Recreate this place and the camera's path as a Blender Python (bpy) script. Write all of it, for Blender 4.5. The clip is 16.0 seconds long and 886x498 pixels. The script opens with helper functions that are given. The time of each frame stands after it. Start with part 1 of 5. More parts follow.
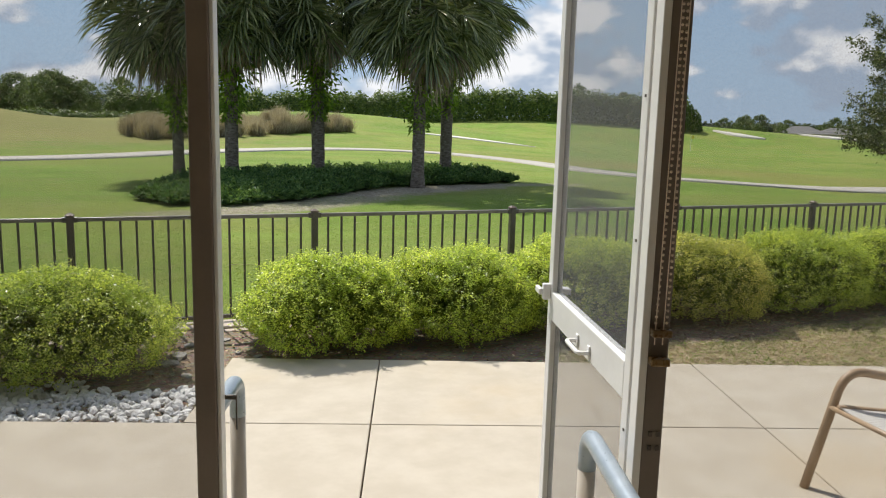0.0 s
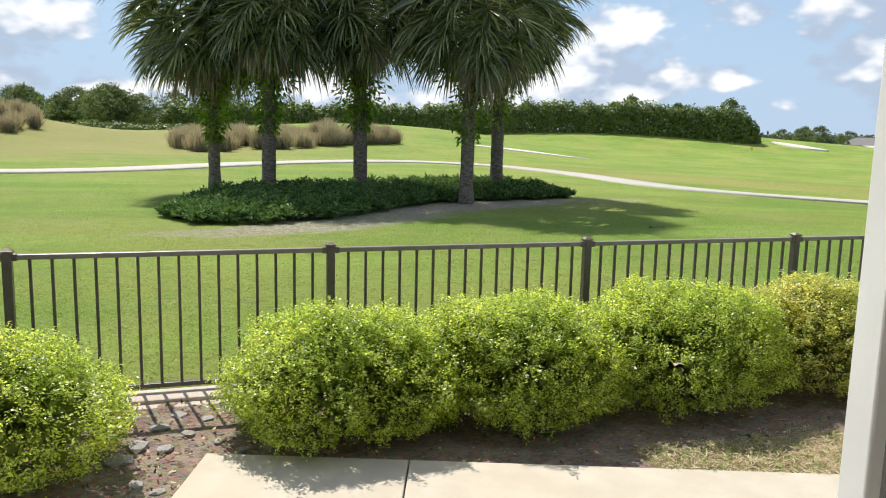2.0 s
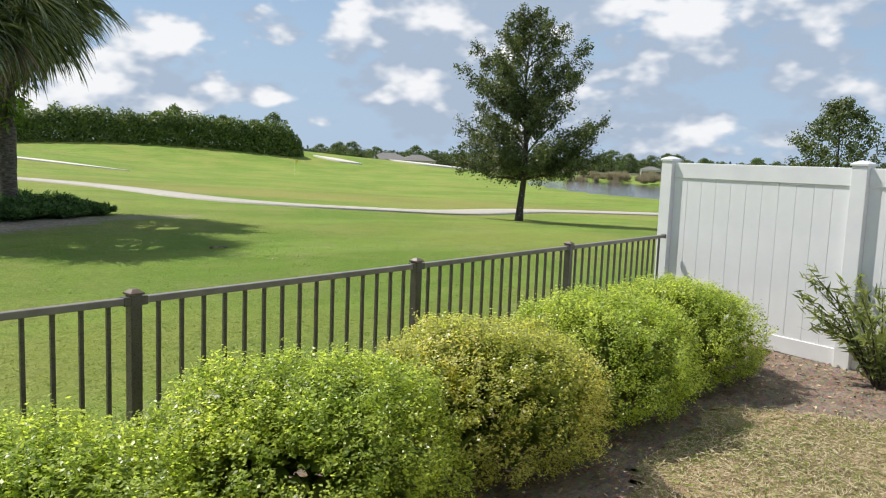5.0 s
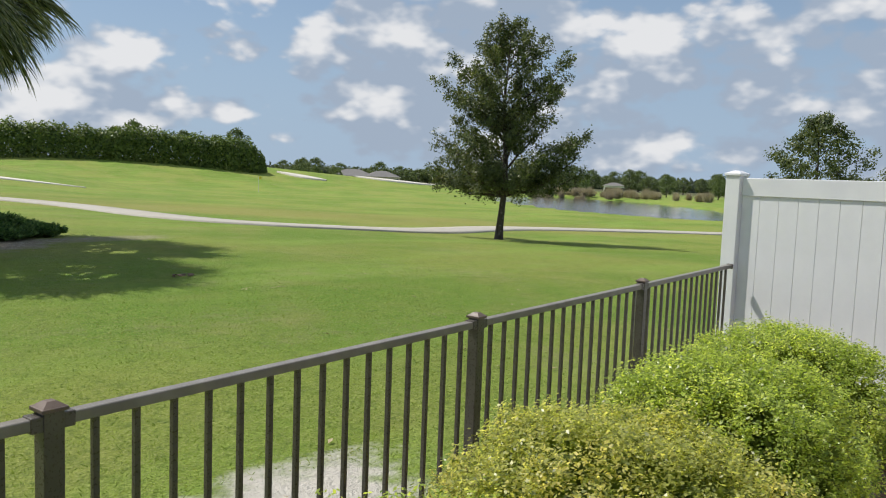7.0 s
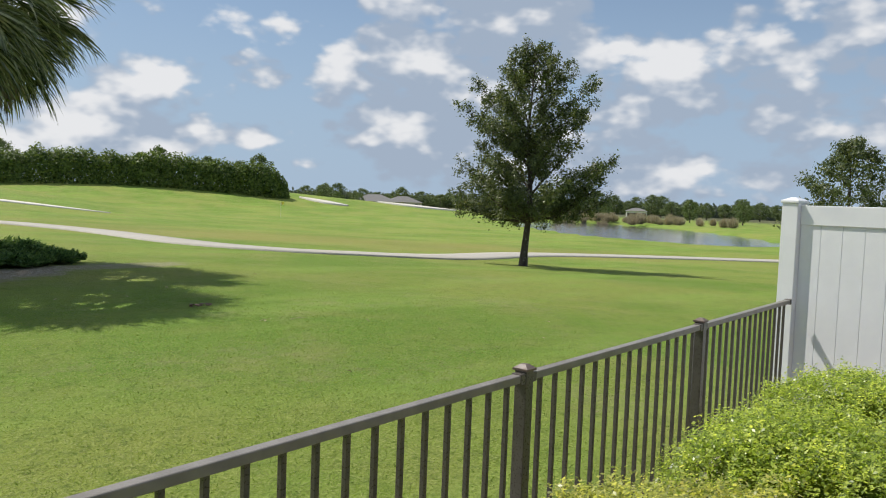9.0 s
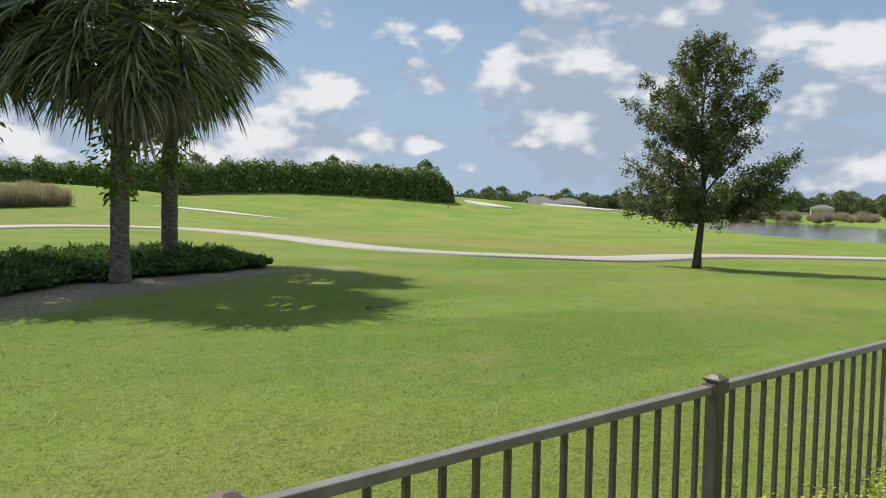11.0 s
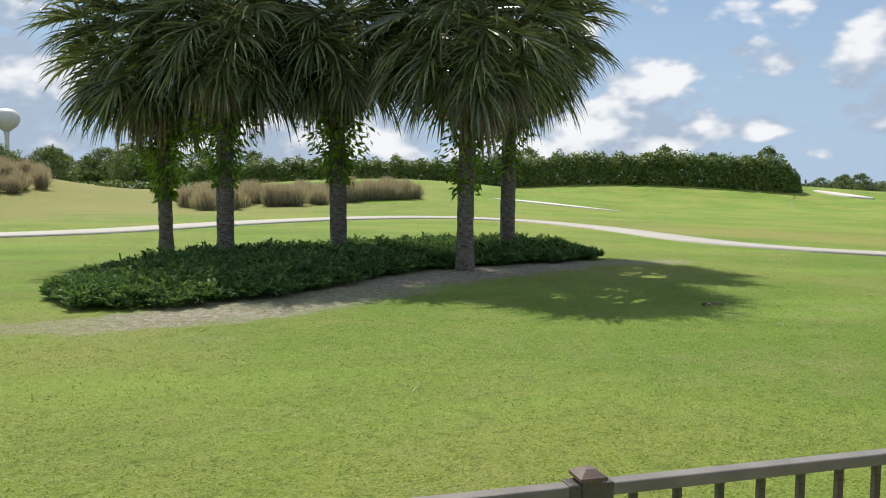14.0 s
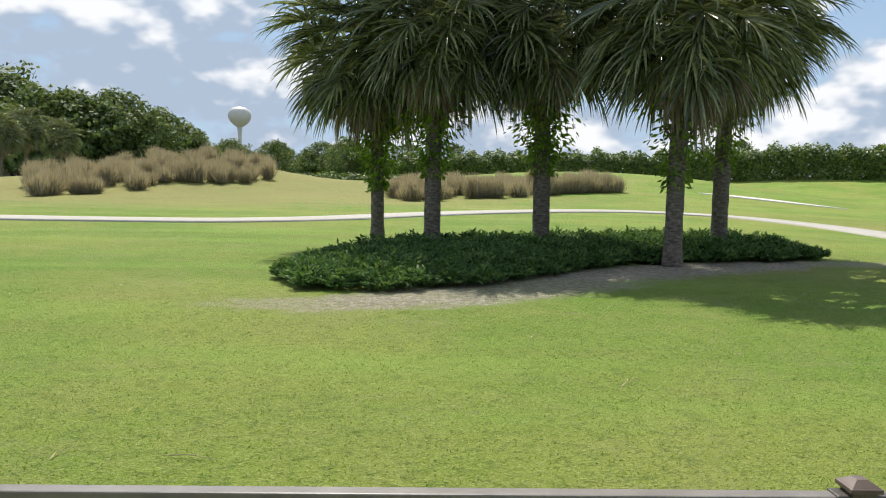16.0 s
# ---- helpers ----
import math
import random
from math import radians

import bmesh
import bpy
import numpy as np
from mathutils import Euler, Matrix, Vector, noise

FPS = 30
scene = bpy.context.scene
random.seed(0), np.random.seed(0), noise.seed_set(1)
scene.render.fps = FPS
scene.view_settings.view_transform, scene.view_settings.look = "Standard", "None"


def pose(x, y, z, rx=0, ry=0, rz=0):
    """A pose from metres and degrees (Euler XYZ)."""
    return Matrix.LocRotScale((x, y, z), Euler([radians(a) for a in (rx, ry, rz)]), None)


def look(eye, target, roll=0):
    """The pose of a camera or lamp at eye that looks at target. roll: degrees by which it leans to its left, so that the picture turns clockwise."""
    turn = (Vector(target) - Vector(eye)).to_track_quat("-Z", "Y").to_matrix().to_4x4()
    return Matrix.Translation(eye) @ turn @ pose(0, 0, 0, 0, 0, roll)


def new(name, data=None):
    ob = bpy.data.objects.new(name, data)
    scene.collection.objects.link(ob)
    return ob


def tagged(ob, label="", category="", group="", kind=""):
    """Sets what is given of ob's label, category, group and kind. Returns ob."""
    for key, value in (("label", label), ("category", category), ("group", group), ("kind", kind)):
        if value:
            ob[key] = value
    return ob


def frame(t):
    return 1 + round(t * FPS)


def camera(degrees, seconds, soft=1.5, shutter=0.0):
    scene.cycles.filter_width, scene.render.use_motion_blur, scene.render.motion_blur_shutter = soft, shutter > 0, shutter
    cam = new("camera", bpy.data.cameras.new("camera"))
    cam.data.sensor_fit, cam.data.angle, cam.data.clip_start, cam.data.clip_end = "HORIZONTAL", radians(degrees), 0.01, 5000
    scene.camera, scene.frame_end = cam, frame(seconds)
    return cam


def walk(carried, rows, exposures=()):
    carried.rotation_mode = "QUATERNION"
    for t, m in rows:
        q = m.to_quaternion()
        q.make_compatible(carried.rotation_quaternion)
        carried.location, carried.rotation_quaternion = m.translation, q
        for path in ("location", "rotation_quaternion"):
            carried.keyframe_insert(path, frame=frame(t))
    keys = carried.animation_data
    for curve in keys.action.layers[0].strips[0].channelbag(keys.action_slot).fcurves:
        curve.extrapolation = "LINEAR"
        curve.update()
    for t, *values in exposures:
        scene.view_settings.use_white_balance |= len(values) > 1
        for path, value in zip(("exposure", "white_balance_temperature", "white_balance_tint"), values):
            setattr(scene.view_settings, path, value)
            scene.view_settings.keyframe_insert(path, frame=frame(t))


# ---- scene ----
cam = camera(59.7, 16.0, soft=1.1)
PATH = [
    (0, (0.247, 0.252, 1.636), (0.985, 2.083, 1.315), 1.5),
    (0.5, (0.37, 0.619, 1.647), (1.063, 2.477, 1.386), 1.7),
    (1, (0.53, 0.983, 1.622), (1.164, 2.86, 1.35), 1.7),
    (1.5, (0.652, 1.384, 1.618), (1.252, 3.27, 1.332), 1.4),
    (2, (0.785, 1.713, 1.605), (1.406, 3.591, 1.311), 1.4),
    (2.5, (0.915, 1.959, 1.583), (1.651, 3.796, 1.293), 1.6),
    (3, (0.966, 2.236, 1.515), (1.917, 3.974, 1.241), 2.0),
    (3.5, (1.132, 2.545, 1.484), (2.31, 4.139, 1.224), 2.1),
    (4, (1.312, 2.827, 1.495), (2.667, 4.275, 1.24), 2.0),
    (4.5, (1.529, 3.145, 1.504), (3.016, 4.458, 1.249), 2.1),
    (7, (2.567, 4.738, 1.475), (4.168, 5.922, 1.294), 2.2),
    (7.5, (2.678, 4.922, 1.47), (4.285, 6.101, 1.314), 2.1),
    (8, (2.858, 4.992, 1.49), (4.469, 6.17, 1.358), 2.2),
    (10.5, (2.89, 5.134, 1.488), (4.272, 6.574, 1.366), 1.4),
    (11, (2.822, 5.111, 1.505), (4.098, 6.646, 1.381), 1.0),
    (11.5, (2.818, 5.123, 1.499), (3.978, 6.747, 1.376), 0.7),
    (12, (2.779, 5.097, 1.511), (3.821, 6.799, 1.382), 0.5),
    (12.5, (2.747, 5.059, 1.529), (3.663, 6.831, 1.394), 0.5),
    (13, (2.736, 5.059, 1.526), (3.525, 6.891, 1.384), 0.4),
    (13.5, (2.729, 5.068, 1.519), (3.392, 6.949, 1.372), 0.4),
    (14, (2.697, 5.031, 1.53), (3.237, 6.951, 1.374), 0.4),
    (14.5, (2.677, 4.988, 1.54), (3.095, 6.937, 1.376), 0.5),
    (15, (2.644, 4.984, 1.539), (2.939, 6.954, 1.367), 0.6),
    (15.5, (2.619, 5.03, 1.518), (2.787, 7.015, 1.342), 0.8),
    (16, (2.592, 5.072, 1.495), (2.632, 7.064, 1.316), 0.9),
]
walk(cam, [(t, look(eye, target, roll)) for t, eye, target, roll in PATH], [(0.0, 0.12), (1.2, 0.25), (3.0, 0.34), (4.5, 0.18), (7.0, -0.14), (10.5, -0.08), (12.5, -0.03), (16.0, 0.19)])

# ---- world and sun ----
SUN_WAY = Vector((-0.2, 1.0, 0.0)).normalized()      # towards the sun, on the ground plan
SUN_UP = radians(55)
world = bpy.data.worlds.new("sky")
scene.world = world
world.use_nodes = True
wn, wl = world.node_tree.nodes, world.node_tree.links
wn.clear()


def wnode(kind, **kw):
    n = wn.new(kind)
    for k, v in kw.items():
        n.inputs[k].default_value = v
    return n


sky = wn.new("ShaderNodeTexSky")
sky.sky_type, sky.sun_disc = "NISHITA", False
sky.sun_elevation, sky.sun_rotation = SUN_UP, math.atan2(SUN_WAY.x, SUN_WAY.y)
sky.air_density, sky.dust_density, sky.ozone_density = 1.0, 0.15, 2.0
skyscale = wn.new("ShaderNodeVectorMath")
skyscale.operation = "SCALE"
skyscale.inputs["Scale"].default_value = 0.095
wl.new(sky.outputs[0], skyscale.inputs[0])
coord = wn.new("ShaderNodeTexCoord")


def cloud_field(up, detail):
    """Heaped cloud density towards each direction, or a little above it."""
    m = wn.new("ShaderNodeMapping")
    m.inputs["Scale"].default_value = (1.0, 1.0, 1.75)
    m.inputs["Location"].default_value = (CLOUD_AT[0], CLOUD_AT[1], CLOUD_AT[2] + up)
    wl.new(coord.outputs["Generated"], m.inputs[0])
    bank = wnode("ShaderNodeTexNoise", Scale=2.9, Detail=detail, Roughness=0.54, Distortion=0.0)
    wl.new(m.outputs[0], bank.inputs["Vector"])
    billow = wn.new("ShaderNodeTexVoronoi")
    billow.feature = "SMOOTH_F1"
    for socket, value in (("Scale", 10.0), ("Detail", 3.0), ("Roughness", 0.55), ("Smoothness", 0.35)):
        billow.inputs[socket].default_value = value
    wl.new(m.outputs[0], billow.inputs["Vector"])
    heap = wn.new("ShaderNodeMath")
    heap.operation = "MULTIPLY_ADD"
    heap.inputs[1].default_value = -0.26
    wl.new(billow.outputs["Distance"], heap.inputs[0])
    wl.new(bank.outputs[0], heap.inputs[2])
    return heap.outputs[0]


def wrange(socket, a, b, c=0.0, d=1.0):
    n = wn.new("ShaderNodeMapRange")
    n.interpolation_type = "SMOOTHSTEP"
    for k, v in zip(n.inputs[1:5], (a, b, c, d)):
        k.default_value = v
    wl.new(socket, n.inputs[0])
    return n


CLOUD_AT = (0.35, 0.1, 0.2)
here, above = cloud_field(0.0, 10.0), cloud_field(0.085, 5.0)
puff = wrange(here, 0.165, 0.262)
# sunlit heads where the cloud thins upwards, grey bases where more cloud lies above
slope = wn.new("ShaderNodeMath")
slope.operation = "SUBTRACT"
wl.new(here, slope.inputs[0])
wl.new(above, slope.inputs[1])
head = wrange(slope.outputs[0], 0.0, 0.19)
cloud = wn.new("ShaderNodeMix")
cloud.data_type = "RGBA"
cloud.inputs[6].default_value, cloud.inputs[7].default_value = (0.39, 0.47, 0.59, 1), (0.90, 0.90, 0.91, 1)
wl.new(head.outputs[0], cloud.inputs[0])
both = wn.new("ShaderNodeMix")
both.data_type = "RGBA"
thick = wn.new("ShaderNodeMath")
thick.operation = "MULTIPLY"
thick.inputs[1].default_value = 0.92
wl.new(puff.outputs[0], thick.inputs[0])
wl.new(thick.outputs[0], both.inputs[0])
# humid air: a pale veil over the blue, thickest at the horizon
part_up = wn.new("ShaderNodeSeparateXYZ")
wl.new(coord.outputs["Generated"], part_up.inputs[0])
veil_up = wn.new("ShaderNodeMapRange")
veil_up.interpolation_type = "SMOOTHSTEP"
for socket, value in zip(veil_up.inputs[1:5], (0.0, 0.36, 0.92, 0.22)):
    socket.default_value = value
wl.new(part_up.outputs["Z"], veil_up.inputs[0])
veil = wn.new("ShaderNodeMix")
veil.data_type = "RGBA"
veil.inputs[7].default_value = (0.385, 0.515, 0.69, 1)
wl.new(veil_up.outputs[0], veil.inputs[0])
wl.new(skyscale.outputs[0], veil.inputs[6])
wl.new(veil.outputs[2], both.inputs[6])
wl.new(cloud.outputs[2], both.inputs[7])
back = wn.new("ShaderNodeBackground")
wl.new(both.outputs[2], back.inputs[0])
wout = wn.new("ShaderNodeOutputWorld")
wl.new(back.outputs[0], wout.inputs[0])

sun = new("sun", bpy.data.lights.new("sun", "SUN"))
sun.data.energy, sun.data.angle, sun.data.color = 5.0, radians(0.53), (1.0, 0.95, 0.87)
sun_dir = Vector((SUN_WAY.x * math.cos(SUN_UP), SUN_WAY.y * math.cos(SUN_UP), math.sin(SUN_UP)))
sun.matrix_world = look(sun_dir * 50, (0, 0, 0))


# ---- materials ----
class Nodes:
    """A short way to write a node material."""

    def __init__(self, name, rough=0.6, metal=0.0):
        self.m = bpy.data.materials.new(name)
        self.m.use_nodes = True
        self.t = self.m.node_tree
        self.n, self.l = self.t.nodes, self.t.links
        self.b = self.n["Principled BSDF"]
        self.b.inputs["Roughness"].default_value, self.b.inputs["Metallic"].default_value = rough, metal
        self.co = self.n.new("ShaderNodeTexCoord").outputs["Object"]

    def put(self, socket, v):
        if isinstance(v, bpy.types.NodeSocket):
            self.l.new(v, socket)
        else:
            socket.default_value = v

    def at(self, scale=(1, 1, 1), turn=0.0, world=False):
        n = self.n.new("ShaderNodeMapping")
        n.inputs["Scale"].default_value = scale
        n.inputs["Rotation"].default_value = (0, 0, turn)
        src = self.n.new("ShaderNodeNewGeometry").outputs["Position"] if world else self.co
        self.l.new(src, n.inputs[0])
        return n.outputs[0]

    def noise(self, scale, detail=4.0, rough=0.55, vec=None, bend=0.0):
        n = self.n.new("ShaderNodeTexNoise")
        n.inputs["Scale"].default_value, n.inputs["Detail"].default_value = scale, detail
        n.inputs["Roughness"].default_value, n.inputs["Distortion"].default_value = rough, bend
        self.l.new(vec or self.co, n.inputs["Vector"])
        return n.outputs[0]

    def cells(self, scale, vec=None, feature="F1", out="Distance"):
        n = self.n.new("ShaderNodeTexVoronoi")
        n.feature = feature
        n.inputs["Scale"].default_value = scale
        self.l.new(vec or self.co, n.inputs["Vector"])
        return n.outputs[out]

    def span(self, v, a, b, c=0.0, d=1.0):
        n = self.n.new("ShaderNodeMapRange")
        n.interpolation_type = "SMOOTHSTEP"
        self.l.new(v, n.inputs[0])
        for i, x in enumerate((a, b, c, d)):
            n.inputs[i + 1].default_value = x
        return n.outputs[0]

    def calc(self, op, a, b=0.0):
        n = self.n.new("ShaderNodeMath")
        n.operation = op
        self.put(n.inputs[0], a), self.put(n.inputs[1], b)
        return n.outputs[0]

    def mix(self, f, a, b, kind="MIX"):
        n = self.n.new("ShaderNodeMix")
        n.data_type, n.blend_type = "RGBA", kind
        self.put(n.inputs[0], f)
        self.put(n.inputs[6], a if isinstance(a, bpy.types.NodeSocket) else (*a, 1))
        self.put(n.inputs[7], b if isinstance(b, bpy.types.NodeSocket) else (*b, 1))
        return n.outputs[2]

    def island(self):
        return self.n.new("ShaderNodeNewGeometry").outputs["Random Per Island"]

    def one(self):
        return self.n.new("ShaderNodeObjectInfo").outputs["Random"]

    def bump(self, h, strength=0.3, dist=0.01):
        n = self.n.new("ShaderNodeBump")
        n.inputs["Strength"].default_value, n.inputs["Distance"].default_value = strength, dist
        self.l.new(h, n.inputs["Height"])
        self.l.new(n.outputs[0], self.b.inputs["Normal"])

    def done(self, colour):
        self.put(self.b.inputs["Base Color"], colour if isinstance(colour, bpy.types.NodeSocket) else (*colour, 1))
        return self.m


def plain(name, a, b, rough=0.5, metal=0.0, scale=8.0, fine=120.0, bump=0.08, depth=0.002):
    """A painted, moulded or metal surface: two close tones in soft patches with a fine grain."""
    k = Nodes(name, rough, metal)
    f = k.span(k.noise(scale, 5), 0.35, 0.68)
    g = k.noise(fine, 3)
    k.bump(g, bump, depth)
    k.put(k.b.inputs["Roughness"], k.span(g, 0.3, 0.7, max(rough - 0.08, 0.05), min(rough + 0.1, 1)))
    return k.done(k.mix(f, a, b))


def leafy(name, dark, mid, light, rough=0.45, glow=0.35, tone=0.8, thin=1.0, sheen=0.3, own=0.0):
    """Leaves: a tone for each leaf, patches of young growth, light through the blade."""
    k = Nodes(name, rough)
    f = k.island()
    if own:
        f = k.calc("ADD", k.calc("MULTIPLY", f, 1.0 - own), k.calc("MULTIPLY", k.one(), own))
    c = k.mix(k.span(f, 0.0, 0.6), dark, mid)
    patch = k.span(k.calc("ADD", k.calc("MULTIPLY", k.noise(2.2, 3), 0.6), k.calc("MULTIPLY", k.noise(15.0, 2), 0.4)), 0.40, 0.62)
    c = k.mix(k.calc("MULTIPLY", k.calc("MULTIPLY", patch, k.span(f, 0.2, 0.9)), tone), c, light)
    tr = k.n.new("ShaderNodeBsdfTranslucent")
    k.l.new(k.mix(1.0, c, (1.25 * thin, 1.2 * thin, 0.7 * thin), "MULTIPLY"), tr.inputs[0])
    k.b.inputs["Specular IOR Level"].default_value = sheen
    add = k.n.new("ShaderNodeMixShader")
    add.inputs[0].default_value = glow
    k.l.new(k.b.outputs[0], add.inputs[1]), k.l.new(tr.outputs[0], add.inputs[2])
    k.l.new(add.outputs[0], k.n["Material Output"].inputs[0])
    return k.done(c)


def ellipse(k, vec, cx, cy, rx, ry, turn, soft, wob):
    """1 inside an ellipse on the ground plan, with a ragged edge."""
    s = k.n.new("ShaderNodeVectorMath")
    s.operation = "SUBTRACT"
    k.l.new(vec, s.inputs[0])
    s.inputs[1].default_value = (cx, cy, 0)
    r = k.n.new("ShaderNodeVectorRotate")
    r.rotation_type = "Z_AXIS"
    r.inputs["Angle"].default_value = radians(-turn)
    k.l.new(s.outputs[0], r.inputs[0])
    d = k.n.new("ShaderNodeVectorMath")
    d.operation = "MULTIPLY"
    k.l.new(r.outputs[0], d.inputs[0])
    d.inputs[1].default_value = (1 / rx, 1 / ry, 0)
    e = k.n.new("ShaderNodeVectorMath")
    e.operation = "LENGTH"
    k.l.new(d.outputs[0], e.inputs[0])
    return k.span(k.calc("ADD", e.outputs["Value"], wob), 1.0 - soft, 1.0 + soft, 1.0, 0.0)


def ground_material():
    k = Nodes("turf", 0.9)
    p = k.at(world=True)
    big, mid, fine = k.noise(0.12, 4, vec=p), k.noise(0.9, 5, vec=p), k.noise(55.0, 3, 0.7, vec=p)
    tiny = k.noise(14.0, 4, 0.7, vec=p)
    c = k.mix(k.span(big, 0.40, 0.60), (0.135, 0.250, 0.024), (0.245, 0.295, 0.055))
    c = k.mix(k.calc("MULTIPLY", k.span(mid, 0.42, 0.75), 0.5), c, (0.29, 0.285, 0.085))
    c = k.mix(k.calc("MULTIPLY", k.span(tiny, 0.48, 0.72), 0.75), c, (0.075, 0.125, 0.018))
    c = k.mix(k.calc("MULTIPLY", k.span(fine, 0.47, 0.66), 0.65), c, (0.40, 0.42, 0.15))
    sweep = k.noise(0.5, 5, 0.6, vec=k.at((0.22, 1.0, 1.0), 0.25, True))
    c = k.mix(k.calc("MULTIPLY", k.span(sweep, 0.46, 0.66), 0.55), c, (0.255, 0.375, 0.068))
    clump = k.noise(4.5, 5, 0.7, vec=p)
    c = k.mix(k.calc("MULTIPLY", k.span(clump, 0.50, 0.72), 0.45), c, (0.10, 0.165, 0.025))
    c = k.mix(k.calc("MULTIPLY", k.span(k.noise(110.0, 2, 0.6, vec=p), 0.5, 0.64), 0.4), c, (0.06, 0.10, 0.015))
    wob = k.span(k.noise(0.5, 5, 0.65, vec=p), 0.2, 0.8, -0.35, 0.35)
    wob2 = k.span(k.noise(3.2, 5, 0.7, vec=p), 0.2, 0.8, -0.4, 0.4)
    # the tawny rough of the left mound and the dry band before the green
    dry = k.calc("MULTIPLY", ellipse(k, p, -18, 66, 30, 24, 10, 0.35, wob), 0.65)
    c = k.mix(dry, c, (0.28, 0.235, 0.10))
    band = k.calc("MULTIPLY", ellipse(k, p, 34, 34, 20, 7, -42, 0.6, wob), 0.45)
    c = k.mix(band, c, (0.30, 0.245, 0.085))
    # bare earth round the palms
    earth = k.mix(k.span(tiny, 0.35, 0.7), (0.24, 0.20, 0.155), (0.50, 0.445, 0.37))
    rag = k.calc("ADD", k.calc("MULTIPLY", wob, 0.7), k.calc("MULTIPLY", wob2, 0.7))
    for cx, cy, rx, ry, turn, f in ((7.3, 18.75, 3.9, 0.85, 27, 0.95), (3.6, 15.75, 2.7, 0.85, 33, 0.75), (1.5, 14.45, 1.5, 0.55, 6, 0.5), (11.8, 20.3, 1.3, 0.5, 10, 0.5)):
        c = k.mix(k.calc("MULTIPLY", ellipse(k, p, cx, cy, rx, ry, turn, 0.35, rag), f), c, earth)
    thatch = k.calc("MULTIPLY", k.span(k.noise(0.42, 6, 0.68, vec=p), 0.50, 0.70), k.span(k.noise(7.0, 5, 0.7, vec=p), 0.36, 0.62))
    c = k.mix(k.calc("MULTIPLY", thatch, 0.42), c, (0.33, 0.30, 0.15))
    # a worn sandy patch by the railing
    sandy = ellipse(k, p, 4.75, 7.25, 0.82, 0.42, 5, 0.35, wob2)
    c = k.mix(sandy, c, (0.62, 0.585, 0.52))
    # scrub and woodland floor in the distance
    wood = ellipse(k, p, 60, 90, 230, 230, 0, 0.12, wob)
    c = k.mix(k.calc("SUBTRACT", 1.0, wood), c, (0.10, 0.105, 0.055))
    k.bump(k.calc("ADD", k.calc("MULTIPLY", fine, 0.6), k.calc("MULTIPLY", tiny, 0.7)), 1.0, 0.05)
    k.b.inputs["Specular IOR Level"].default_value = 0.15
    return k.done(c)


def soil_material():
    k = Nodes("bed_soil", 0.95)
    p = k.at(world=True)
    big, mid, fine = k.noise(0.8, 4, vec=p), k.noise(7.0, 5, 0.65, vec=p), k.noise(60.0, 4, 0.7, vec=p)
    chips = k.cells(34.0, k.at((1, 2.4, 1), 0.5, True), out="Color")
    c = k.mix(k.span(mid, 0.35, 0.68), (0.15, 0.108, 0.078), (0.30, 0.235, 0.175))
    c = k.mix(k.span(fine, 0.5, 0.75), c, (0.36, 0.30, 0.24))
    c = k.mix(0.35, c, k.mix(1.0, chips, (0.40, 0.28, 0.20), "MULTIPLY"))
    k.bump(k.calc("ADD", mid, k.calc("MULTIPLY", fine, 0.5)), 0.8, 0.03)
    return k.done(c)


def dry_lawn_material():
    k = Nodes("dry_side_lawn", 0.95)
    p = k.at(world=True)
    mid, fine, tiny = k.noise(1.4, 5, vec=p), k.noise(70.0, 3, 0.7, vec=p), k.noise(16.0, 4, 0.7, vec=p)
    c = k.mix(k.span(mid, 0.35, 0.65), (0.21, 0.17, 0.075), (0.39, 0.275, 0.155))
    c = k.mix(k.calc("MULTIPLY", k.span(tiny, 0.45, 0.75), 0.7), c, (0.15, 0.11, 0.07))
    c = k.mix(k.calc("MULTIPLY", k.span(fine, 0.5, 0.75), 0.6), c, (0.42, 0.36, 0.20))
    k.bump(k.calc("ADD", fine, tiny), 0.8, 0.03)
    return k.done(c)


def concrete_material(name, a, b, stain):
    k = Nodes(name, 0.85)
    p = k.at(world=True)
    big, mid, fine = k.noise(0.55, 5, vec=p), k.noise(4.0, 6, 0.6, vec=p), k.noise(160.0, 3, 0.7, vec=p)
    c = k.mix(k.span(mid, 0.3, 0.72), a, b)
    c = k.mix(k.calc("MULTIPLY", k.span(big, 0.5, 0.72), 0.55), c, stain)
    c = k.mix(k.calc("MULTIPLY", k.span(fine, 0.55, 0.8), 0.25), c, (0.30, 0.27, 0.23))
    k.bump(k.calc("ADD", fine, mid), 0.25, 0.004)
    return k.done(c)


def bark_material(name, dark, light, ring):
    k = Nodes(name, 0.95)
    p = k.at((9, 9, ring))
    f, g = k.noise(1.0, 6, 0.65, vec=p, bend=0.4), k.noise(45.0, 4, 0.7)
    lichen = k.span(k.noise(6.0, 5, 0.6), 0.56, 0.66)
    c = k.mix(k.span(f, 0.32, 0.68), dark, light)
    c = k.mix(k.calc("MULTIPLY", lichen, 0.45), c, (0.36, 0.35, 0.31))
    k.bump(k.calc("ADD", f, k.calc("MULTIPLY", g, 0.4)), 0.9, 0.03)
    return k.done(c)


